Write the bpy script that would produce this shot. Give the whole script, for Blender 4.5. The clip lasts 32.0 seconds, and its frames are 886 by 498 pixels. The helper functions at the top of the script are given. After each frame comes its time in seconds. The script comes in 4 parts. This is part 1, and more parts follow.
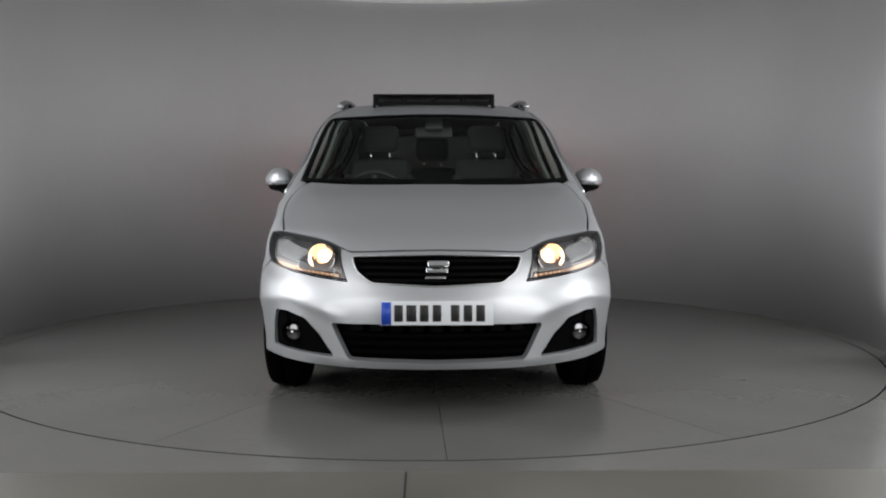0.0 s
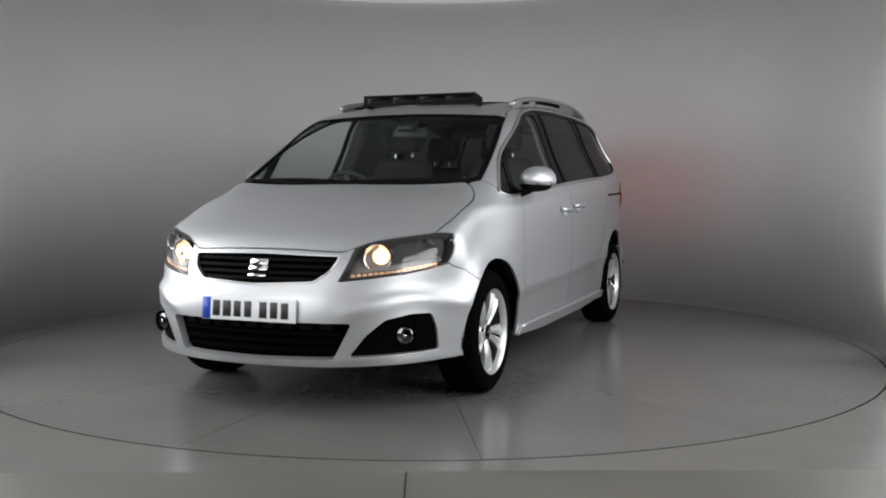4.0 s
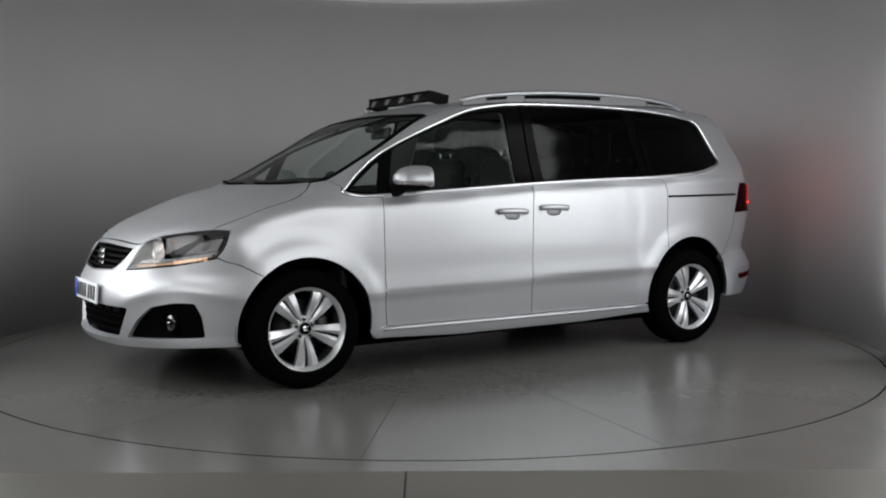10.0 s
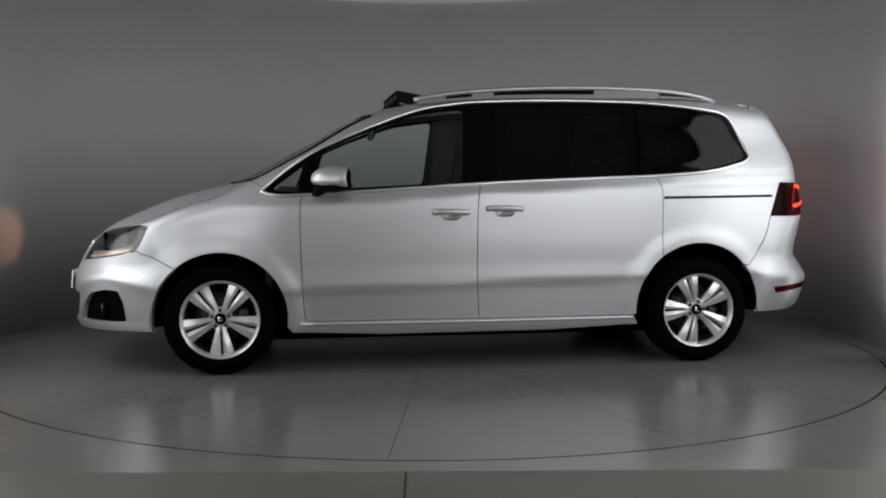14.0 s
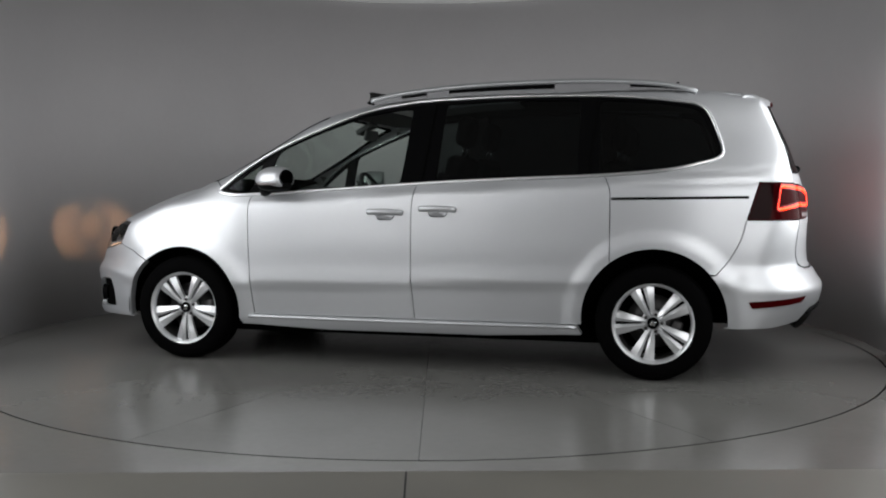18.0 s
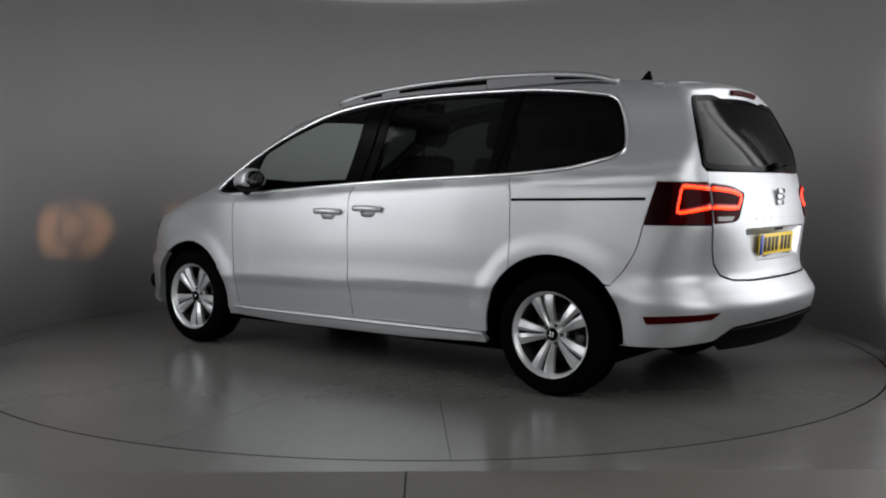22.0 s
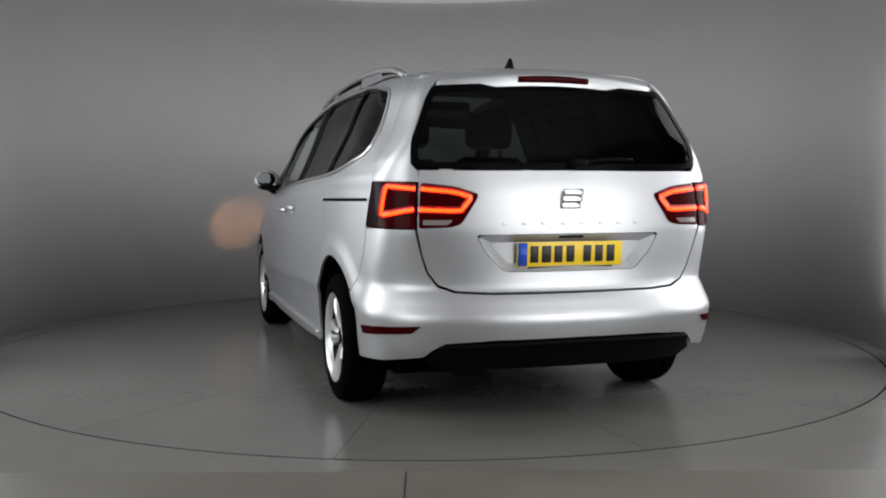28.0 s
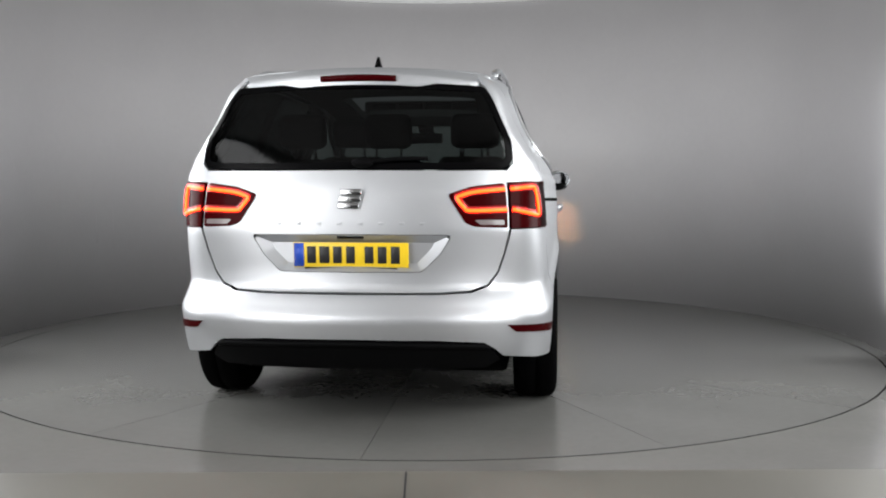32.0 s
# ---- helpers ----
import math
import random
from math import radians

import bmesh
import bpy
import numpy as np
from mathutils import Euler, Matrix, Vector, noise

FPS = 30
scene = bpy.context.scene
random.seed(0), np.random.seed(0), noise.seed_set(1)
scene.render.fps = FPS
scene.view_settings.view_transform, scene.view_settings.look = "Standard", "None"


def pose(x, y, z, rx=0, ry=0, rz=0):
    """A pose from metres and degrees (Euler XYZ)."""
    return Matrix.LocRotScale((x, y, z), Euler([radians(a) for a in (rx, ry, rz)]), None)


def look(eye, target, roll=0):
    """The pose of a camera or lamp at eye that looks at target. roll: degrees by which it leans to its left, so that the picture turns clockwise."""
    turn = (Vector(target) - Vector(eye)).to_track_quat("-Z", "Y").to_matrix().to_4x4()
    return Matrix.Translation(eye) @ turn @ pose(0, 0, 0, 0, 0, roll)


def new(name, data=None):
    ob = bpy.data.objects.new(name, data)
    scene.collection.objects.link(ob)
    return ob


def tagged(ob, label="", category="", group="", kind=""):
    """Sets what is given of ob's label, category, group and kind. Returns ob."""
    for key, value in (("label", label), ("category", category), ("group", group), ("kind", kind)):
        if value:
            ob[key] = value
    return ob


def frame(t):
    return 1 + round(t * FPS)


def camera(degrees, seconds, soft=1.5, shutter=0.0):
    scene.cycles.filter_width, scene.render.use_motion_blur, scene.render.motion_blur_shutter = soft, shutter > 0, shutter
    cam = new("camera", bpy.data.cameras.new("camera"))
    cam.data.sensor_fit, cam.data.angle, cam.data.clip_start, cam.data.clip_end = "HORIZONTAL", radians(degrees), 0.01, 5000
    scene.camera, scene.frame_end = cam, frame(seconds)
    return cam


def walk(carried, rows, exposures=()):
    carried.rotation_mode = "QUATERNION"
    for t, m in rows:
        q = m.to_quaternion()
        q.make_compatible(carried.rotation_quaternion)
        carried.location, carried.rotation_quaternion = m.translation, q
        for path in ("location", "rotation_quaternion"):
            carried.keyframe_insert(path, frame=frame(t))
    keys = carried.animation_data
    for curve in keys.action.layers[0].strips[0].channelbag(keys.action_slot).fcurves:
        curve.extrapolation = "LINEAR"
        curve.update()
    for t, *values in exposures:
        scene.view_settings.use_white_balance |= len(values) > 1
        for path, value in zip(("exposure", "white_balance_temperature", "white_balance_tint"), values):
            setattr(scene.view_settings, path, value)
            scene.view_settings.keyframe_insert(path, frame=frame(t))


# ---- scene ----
# The car stands on a turntable whose centre is the origin; the camera stands outside the round booth.
cam = camera(48.82, 32.0, soft=2.0)
CAM = look((0, -6.761, 1.106), (0.01674 * 6.761, 0, 1.106 - 0.06556 * 6.761))
EXPOSURE = [(0, -0.18), (1, 0.04), (3, 0.14), (6, -0.09), (8, -0.22), (9, -0.25), (10, -0.47), (12, -0.7), (14, -0.79), (17, -0.31), (18, -0.45), (19, -0.6), (20, -0.83), (21, -0.91), (22, -0.87), (23, -0.62), (24, -0.53), (25, -0.7), (28, -0.14), (29, 0.07), (30, 0.18), (32, 0.5)]
walk(cam, [(0, CAM), (32, CAM)], EXPOSURE)

# The turn of the table, in degrees at the times in seconds; it starts gently.
TURN = [(0, -90.0), (0.5, -92.4), (1, -95.2), (1.5, -97.9), (2, -100.75), (2.5, -103.8), (3, -106.9), (6, -124.75), (9, -142.4), (12, -160.1), (15, -177.65),
        (18, -195.1), (21, -212.45), (24, -229.95), (27, -247.45), (30, -265.1), (32, -276.86)]

# ---- light ----
world = bpy.data.worlds.new("hall")
scene.world = world
world.use_nodes = True
world.node_tree.nodes["Background"].inputs[0].default_value = (0.5, 0.52, 0.56, 1)
world.node_tree.nodes["Background"].inputs[1].default_value = 0.006


def area(name, m, w, h, power, colour=(1, 1, 1), spread=180):
    data = bpy.data.lights.new(name, "AREA")
    data.shape, data.size, data.size_y, data.energy, data.color, data.spread = "RECTANGLE", w, h, power, colour, radians(spread)
    ob = new(name, data)
    ob.matrix_world = m
    return ob


# tall luminous panels line the booth's mouth on both sides, with a dark slot where the camera stands; tubes stand at the wall's edges
for side, tube_y, wide, far, glow in ((-1, -0.42, 74, 60, 6), (1, -0.60, 60, 80, 9)):
    area("booth_light_side", look((side * 2.82, -1.50, 1.86), (0, -1.2, 1.80)), 1.5, 2.5, wide, (0.97, 0.985, 1))
    area("booth_light_wing", look((side * 2.25, -4.30, 1.86), (0, -1.5, 1.80)), 2.0, 2.5, far, (0.985, 0.99, 1))
    area("booth_light_tube", look((side * 2.93, tube_y, 1.12), (side * 2.55, tube_y + 1.2, 1.10)), 0.12, 1.8, glow, (0.93, 0.95, 1))
# faint unseen fill above the camera, added to brighten the upper wall
area("booth_light_front", look((0, -5.8, 3.15), (0, 1.5, 1.3)), 6.0, 1.0, 8, (1, 0.975, 0.945))
# ---- materials ----
def mat(name, colour, rough=0.5, metal=0.0, coat=0.0, coat_rough=0.05, var=0.0, scale=3.0, bump=0.0, bump_scale=120.0, rvar=0.0, spec=0.5, emit=None, power=0.0):
    """A principled material with grain and stains at two scales."""
    m = bpy.data.materials.new(name)
    m.use_nodes = True
    nt = m.node_tree
    p = nt.nodes["Principled BSDF"]
    p.inputs["Base Color"].default_value = (*colour, 1)
    p.inputs["Roughness"].default_value, p.inputs["Metallic"].default_value = rough, metal
    p.inputs["Coat Weight"].default_value, p.inputs["Coat Roughness"].default_value = coat, coat_rough
    p.inputs["Specular IOR Level"].default_value = spec
    if emit:
        p.inputs["Emission Color"].default_value, p.inputs["Emission Strength"].default_value = (*emit, 1), power
    co = nt.nodes.new("ShaderNodeTexCoord")
    if var or rvar:
        big, fine, add = (nt.nodes.new(k) for k in ("ShaderNodeTexNoise", "ShaderNodeTexNoise", "ShaderNodeMath"))
        big.inputs["Scale"].default_value, fine.inputs["Scale"].default_value = scale, scale * 17
        big.inputs["Detail"].default_value, fine.inputs["Detail"].default_value = 5, 3
        for n in (big, fine):
            nt.links.new(co.outputs["Object"], n.inputs["Vector"])
        add.operation = "MULTIPLY_ADD"
        add.inputs[1].default_value = 0.35
        nt.links.new(fine.outputs["Fac"], add.inputs[0])
        nt.links.new(big.outputs["Fac"], add.inputs[2])
        for amount, socket, lo, hi in ((var, "Base Color", None, None), (rvar, "Roughness", rough - rvar, rough + rvar)):
            if not amount:
                continue
            if socket == "Base Color":
                r = nt.nodes.new("ShaderNodeValToRGB")
                r.color_ramp.elements[0].position, r.color_ramp.elements[1].position = 0.4, 0.95
                r.color_ramp.elements[0].color = (*[c * (1 - amount) for c in colour], 1)
                r.color_ramp.elements[1].color = (*[min(1, c * (1 + amount)) for c in colour], 1)
                nt.links.new(add.outputs[0], r.inputs[0])
                nt.links.new(r.outputs[0], p.inputs[socket])
            else:
                r = nt.nodes.new("ShaderNodeMapRange")
                r.inputs[1].default_value, r.inputs[2].default_value, r.inputs[3].default_value, r.inputs[4].default_value = 0.4, 0.95, max(0.02, lo), min(1, hi)
                nt.links.new(add.outputs[0], r.inputs[0])
                nt.links.new(r.outputs[0], p.inputs[socket])
    if bump:
        n, b = nt.nodes.new("ShaderNodeTexNoise"), nt.nodes.new("ShaderNodeBump")
        n.inputs["Scale"].default_value, n.inputs["Detail"].default_value = bump_scale, 4
        b.inputs["Strength"].default_value, b.inputs["Distance"].default_value = bump, 0.002
        nt.links.new(co.outputs["Object"], n.inputs["Vector"])
        nt.links.new(n.outputs["Fac"], b.inputs["Height"])
        nt.links.new(b.outputs[0], p.inputs["Normal"])
    return m


WALL = mat("booth_wall_paint", (0.52, 0.508, 0.511), rough=0.48, var=0.04, scale=1.2, bump=0.08, bump_scale=60, rvar=0.06)
FLOOR = mat("polished_floor", (0.150, 0.148, 0.138), rough=0.24, spec=0.6, var=0.10, scale=1.6, rvar=0.015)
TABLE = mat("turntable_deck", (0.143, 0.142, 0.134), rough=0.24, spec=0.6, var=0.08, scale=1.3, rvar=0.015)
HALL = mat("hall_paint", (0.03, 0.03, 0.032), rough=0.8, var=0.05, scale=1.0)
CEIL = mat("ceiling_paint", (0.30, 0.30, 0.297), rough=0.8, var=0.03, scale=1.0)
RIM = mat("white_trim", (0.75, 0.75, 0.75), rough=0.5, var=0.03, scale=4)
GAP = mat("dark_gap", (0.02, 0.02, 0.02), rough=0.9)


def mesh_object(name, verts, faces, material, parent=None, smooth=False, normals=None):
    me = bpy.data.meshes.new(name)
    me.from_pydata([tuple(map(float, v)) for v in verts], [], [tuple(map(int, f)) for f in faces])
    me.materials.append(material)
    if smooth:
        me.shade_smooth()
    ob = new(name, me)
    if parent:
        ob.parent = parent
    return ob


def part(name, bm, material, parent, label="", smooth=True):
    """Links a bmesh as one mesh object under a thing or part."""
    me = bpy.data.meshes.new(name)
    bm.normal_update()
    bm.to_mesh(me)
    bm.free()
    me.materials.append(material)
    if smooth:
        me.shade_smooth()
    ob = new(name, me)
    if parent:
        ob.parent = parent
    if label:
        ob["label"] = label
    return ob


def revolve(profile, a0, a1, n, centre=(0, 0), closed=False):
    """Sweeps a closed profile of (r, z) round the vertical from a0 to a1 degrees."""
    bm = bmesh.new()
    rings = []
    for i in range(n if closed else n + 1):
        a = radians(a0 + (a1 - a0) * i / n)
        rings.append([bm.verts.new((centre[0] + r * math.cos(a), centre[1] + r * math.sin(a), z)) for r, z in profile])
    k = len(profile)
    for i in range(n):
        A, B = rings[i], rings[(i + 1) % len(rings)]
        for j in range(k):
            bm.faces.new((A[j], B[j], B[(j + 1) % k], A[(j + 1) % k]))
    if not closed:
        bm.faces.new(rings[0][::-1]), bm.faces.new(rings[-1])
    bmesh.ops.recalc_face_normals(bm, faces=bm.faces)
    return bm


def box_at(size, place):
    b = bmesh.new()
    bmesh.ops.create_cube(b, size=1, matrix=Matrix.Translation(place) @ Matrix.Diagonal((*size, 1)))
    return b


def flat_shade_sharp(ob, angle=40):
    ob.data.set_sharp_from_angle(angle=radians(angle))
    return ob


# ---- the booth ----
WC, WR = (0, 0.23), 3.09
tagged(part("wall_round", revolve([(WR, 0), (WR, 2.945), (WR + 0.12, 2.945), (WR + 0.12, 0)], -22, 202, 128, WC), WALL, None), "curved grey painted wall of a round photo booth", "wall", kind="structure")
tagged(part("trim_top", revolve([(WR - 0.02, 2.952), (WR - 0.02, 3.06), (WR + 0.12, 3.06), (WR + 0.12, 2.952)], -22, 202, 128, WC), RIM, None), "pale trim strip along the top of the round wall", "trim", kind="structure")
fb = bmesh.new()
# ground sheet with a round pit for the table
DC = (0.02, 0.036)
N = 160
inner = [fb.verts.new((DC[0] + 2.943 * math.cos(2 * math.pi * i / N), DC[1] + 2.943 * math.sin(2 * math.pi * i / N), 0)) for i in range(N)]
low = [fb.verts.new((v.co.x, v.co.y, -0.1)) for v in inner]
outer = [fb.verts.new((9 * math.cos(2 * math.pi * i / N), 9 * math.sin(2 * math.pi * i / N), 0)) for i in range(N)]
for i in range(N):
    j = (i + 1) % N
    fb.faces.new((inner[i], outer[i], outer[j], inner[j]))
    fb.faces.new((low[i], inner[i], inner[j], low[j]))
tagged(part("floor", fb, FLOOR, None, smooth=False), "polished grey concrete floor around the turntable", "floor", kind="structure")
pit = bmesh.new()
bmesh.ops.create_circle(pit, cap_ends=True, radius=2.96, segments=96, matrix=Matrix.Translation((*DC, -0.05)))
tagged(part("floor_pit", pit, GAP, None, smooth=False), "dark pit under the turntable deck", "floor", kind="structure")
tagged(part("ceiling", revolve([(0.01, 3.4), (9.0, 3.4), (9.0, 3.5), (0.01, 3.5)], 0, 360, 64, closed=True), CEIL, None, smooth=False), "plain ceiling over the booth", "ceiling", kind="structure")
tagged(part("wall_hall", revolve([(8.9, 0), (8.9, 3.4), (9.0, 3.4), (9.0, 0)], 0, 360, 64, closed=True), HALL, None), "dark plain hall wall around the booth", "wall", kind="structure")

# faint upright creases in the wall's covering
for az, z0, z1 in ((154.7, 0.62, 1.0), (152.7, 0.52, 1.12), (151.2, 0.55, 1.1), (20.7, 0.5, 1.08), (17.5, 0.45, 1.1), (15.1, 0.4, 1.12), (122.2, 0.68, 0.92), (24.0, 0.55, 1.0)):
    a = radians(az)
    b = bmesh.new()
    bmesh.ops.create_cone(b, cap_ends=True, segments=10, radius1=0.012, radius2=0.010, depth=z1 - z0)
    for v in b.verts:
        v.co.x *= 0.10
    bmesh.ops.transform(b, matrix=Matrix.Translation((WC[0] + (WR + 0.001) * math.cos(a), WC[1] + (WR + 0.001) * math.sin(a), (z0 + z1) / 2)) @ Matrix.Rotation(a, 4, "Z"), verts=b.verts)
    tagged(part("wall_crease", b, WALL, None), "faint upright crease in the grey wall covering", "wall crease", kind="structure")
# the joint that runs from the table's edge towards the opening
APRON = mat("worn_floor_coating", (0.112, 0.107, 0.091), rough=0.5, var=0.22, scale=1.1, bump=0.05, bump_scale=30, rvar=0.08)
tagged(part("floor_apron", box_at((8.0, 3.6, 0.004), (0, -4.858, 0.002)), APRON, None, smooth=False), "worn brownish floor slab before the booth", "floor", kind="structure")
tagged(part("floor_joint", box_at((0.008, 2.6, 0.002), (-0.08, -4.365, 0.0045)), GAP, None, smooth=False), "thin dark joint between two floor slabs", "floor joint", kind="structure")
# ---- the car's materials ----
def silver(name):
    """Metallic lacquer: fine flakes under a clear coat."""
    m = mat(name, (0.50, 0.51, 0.525), rough=0.45, metal=0.80, coat=0.3, coat_rough=0.06, var=0.015, scale=2.0)
    nt = m.node_tree
    p = nt.nodes["Principled BSDF"]
    co = nt.nodes.new("ShaderNodeTexCoord")
    v, b = nt.nodes.new("ShaderNodeTexVoronoi"), nt.nodes.new("ShaderNodeBump")
    v.inputs["Scale"].default_value = 900
    b.inputs["Strength"].default_value, b.inputs["Distance"].default_value = 0.12, 0.001
    nt.links.new(co.outputs["Object"], v.inputs["Vector"])
    nt.links.new(v.outputs["Color"], b.inputs["Height"])
    nt.links.new(b.outputs[0], p.inputs["Normal"])
    return m


def glass(name, tint, gloss=0.02, base=0.016):
    """A coated pane: it lets tinted light through and mirrors by Fresnel."""
    m = bpy.data.materials.new(name)
    m.use_nodes = True
    nt = m.node_tree
    nt.nodes.remove(nt.nodes["Principled BSDF"])
    t, g, f, x, w, a = (nt.nodes.new(k) for k in ("ShaderNodeBsdfTransparent", "ShaderNodeBsdfGlossy", "ShaderNodeLayerWeight", "ShaderNodeMixShader", "ShaderNodeMath", "ShaderNodeMath"))
    t.inputs[0].default_value = (*tint, 1)
    g.inputs["Roughness"].default_value = gloss
    f.inputs["Blend"].default_value = 0.5
    w.operation, a.operation = "POWER", "MULTIPLY_ADD"
    w.inputs[1].default_value, a.inputs[1].default_value, a.inputs[2].default_value = 5.0, 0.55, base
    for p, q in ((f.outputs["Facing"], w.inputs[0]), (w.outputs[0], a.inputs[0]), (a.outputs[0], x.inputs[0]), (t.outputs[0], x.inputs[1]), (g.outputs[0], x.inputs[2]), (x.outputs[0], nt.nodes["Material Output"].inputs[0])):
        nt.links.new(p, q)
    return m


def lit(name, colour, power, base=(0.1, 0.1, 0.1)):
    return mat(name, base, rough=0.3, emit=colour, power=power)


def hot_lens(name):
    """A clear lens that glows where the bulb fills it."""
    m = glass(name, (0.95, 0.93, 0.9))
    nt = m.node_tree
    e, add = nt.nodes.new("ShaderNodeEmission"), nt.nodes.new("ShaderNodeAddShader")
    e.inputs[0].default_value, e.inputs[1].default_value = (1.0, 0.70, 0.42, 1), 7.0
    out = nt.nodes["Material Output"].inputs[0]
    nt.links.new(out.links[0].from_socket, add.inputs[0])
    nt.links.new(e.outputs[0], add.inputs[1])
    nt.links.new(add.outputs[0], out)
    return m


PAINT = silver("silver_lacquer")
TRIM = mat("black_gloss_trim", (0.002, 0.002, 0.0022), rough=0.2, spec=0.035)
BLACK = mat("black_plastic", (0.003, 0.003, 0.0032), spec=0.03, rough=0.55, var=0.15, scale=8, bump=0.1, bump_scale=500)
DARK = mat("dark_underbody_and_shade", (0.002, 0.002, 0.002), rough=0.9, spec=0.02)
RUBBER = mat("tyre_rubber", (0.0016, 0.0016, 0.0017), rough=0.85, spec=0.02, var=0.15, scale=9, bump=0.12, bump_scale=250)
BADGE = mat("dark_chrome", (0.38, 0.385, 0.39), rough=0.22, metal=1.0)
CHROME = mat("bright_chrome", (0.85, 0.86, 0.87), rough=0.12, metal=1.0)
SATIN = mat("satin_aluminium", (0.72, 0.73, 0.74), rough=0.3, metal=1.0, var=0.03, scale=6)
RAILMAT = mat("anodised_rail", (0.40, 0.41, 0.42), rough=0.45, metal=0.85, var=0.03, scale=6)
ALLOY = mat("silver_alloy", (0.60, 0.61, 0.62), rough=0.34, metal=0.7, coat=0.4, var=0.03, scale=5)
STEEL = mat("brake_steel", (0.06, 0.058, 0.058), rough=0.5, metal=0.8, var=0.2, scale=14)
# the shade behind the spokes is put into the rim barrel's colour
SHADE = mat("rim_inside_shade", (0.03, 0.029, 0.028), rough=0.6, metal=0.3, spec=0.2)
CLEAR = glass("clear_green_glass", (0.84, 0.90, 0.865))
PRIVACY = glass("dark_privacy_glass", (0.052, 0.062, 0.061), 0.08)
# door mirror: the dark reflection of the hall is put into its colour
DARKMIRROR = mat("dark_mirror", (0.045, 0.046, 0.048), rough=0.06, metal=1.0)
LENS = glass("clear_lens", (0.93, 0.93, 0.93), 0.05, 0.05)
HOTLENS = hot_lens("glowing_beam_lens")
DARKLENS = mat("smoked_red_lens", (0.007, 0.0005, 0.0006), rough=0.22, coat=0.02, coat_rough=0.08, spec=0.03)
REDLENS = mat("red_lens", (0.032, 0.0006, 0.0012), rough=0.25, coat=0.02, coat_rough=0.08, spec=0.025)
REDLED = lit("red_light_guide", (1.0, 0.017, 0.0006), 16.0, (0.3, 0.02, 0.02))
BULB = lit("warm_lamp", (1.0, 0.52, 0.25), 64000.0, (0.6, 0.5, 0.4))
DIPPED = mat("warm_reflector_glow", (0.5, 0.4, 0.3), rough=0.6, emit=(1.0, 0.50, 0.24), power=2.4)
REFLECTOR = mat("lamp_reflector", (0.75, 0.75, 0.76), rough=0.16, metal=1.0)
REDGLOW = lit("red_lens_glow", (1.0, 0.02, 0.02), 0.28, (0.03, 0.002, 0.002))
FOGREF = mat("fog_reflector", (0.16, 0.16, 0.165), rough=0.14, metal=1.0)
LAMPCASE = mat("lamp_housing", (0.20, 0.20, 0.205), rough=0.35, metal=0.25)
LAMPDARK = mat("lamp_insert", (0.05, 0.05, 0.053), rough=0.35, spec=0.3)
SIDELIT = lit("amber_position_glow", (1.0, 0.45, 0.2), 0.32, (0.5, 0.4, 0.3))
SIDEHOT = lit("bright_position_glow", (1.0, 0.56, 0.32), 0.9, (0.5, 0.4, 0.3))
CLOTH = mat("dark_seat_cloth", (0.011, 0.0113, 0.012), rough=0.9, var=0.2, scale=14, bump=0.3, bump_scale=400)
CABIN = mat("grey_cabin_lining", (0.11, 0.11, 0.105), rough=0.85, var=0.06, scale=6)
DASH = mat("dark_dashboard", (0.018, 0.018, 0.019), rough=0.6, bump=0.15, bump_scale=300)
PLATE_W = mat("white_plate", (0.72, 0.74, 0.76), rough=0.35, var=0.02, scale=20)
PLATE_Y = mat("yellow_plate", (0.80, 0.55, 0.02), rough=0.35, var=0.02, scale=20)
PLATE_B = mat("blue_band", (0.01, 0.06, 0.42), rough=0.35)
INK = mat("black_ink", (0.01, 0.01, 0.01), rough=0.5)
WHITELENS = mat("white_reversing_lens", (0.20, 0.17, 0.17), rough=0.15, coat=0.4)
# ---- the shape of the car's body: x forward, y to its left, z up ----
def curve(knots):
    """A smooth curve through (u, v) knots, flat at none of its ends (monotone cubic)."""
    k = sorted(knots)
    u, v = np.array([a for a, _ in k], float), np.array([b for _, b in k], float)
    d = np.diff(v) / np.diff(u)
    m = np.concatenate(([d[0]], np.where(d[1:] * d[:-1] > 0, 2 * d[1:] * d[:-1] / np.where(d[1:] + d[:-1] == 0, 1, d[1:] + d[:-1]), 0), [d[-1]]))

    def at(q):
        q = np.clip(np.asarray(q, float), u[0] - 0.3, u[-1] + 0.3)
        i = np.clip(np.searchsorted(u, q) - 1, 0, len(u) - 2)
        h = u[i + 1] - u[i]
        s = (q - u[i]) / h
        inside = ((2 * s**3 - 3 * s**2 + 1) * v[i] + (s**3 - 2 * s**2 + s) * h * m[i] + (-2 * s**3 + 3 * s**2) * v[i + 1] + (s**3 - s**2) * h * m[i + 1])
        return np.where(q < u[0], v[0] + (q - u[0]) * m[0], np.where(q > u[-1], v[-1] + (q - u[-1]) * m[-1], inside))
    return at


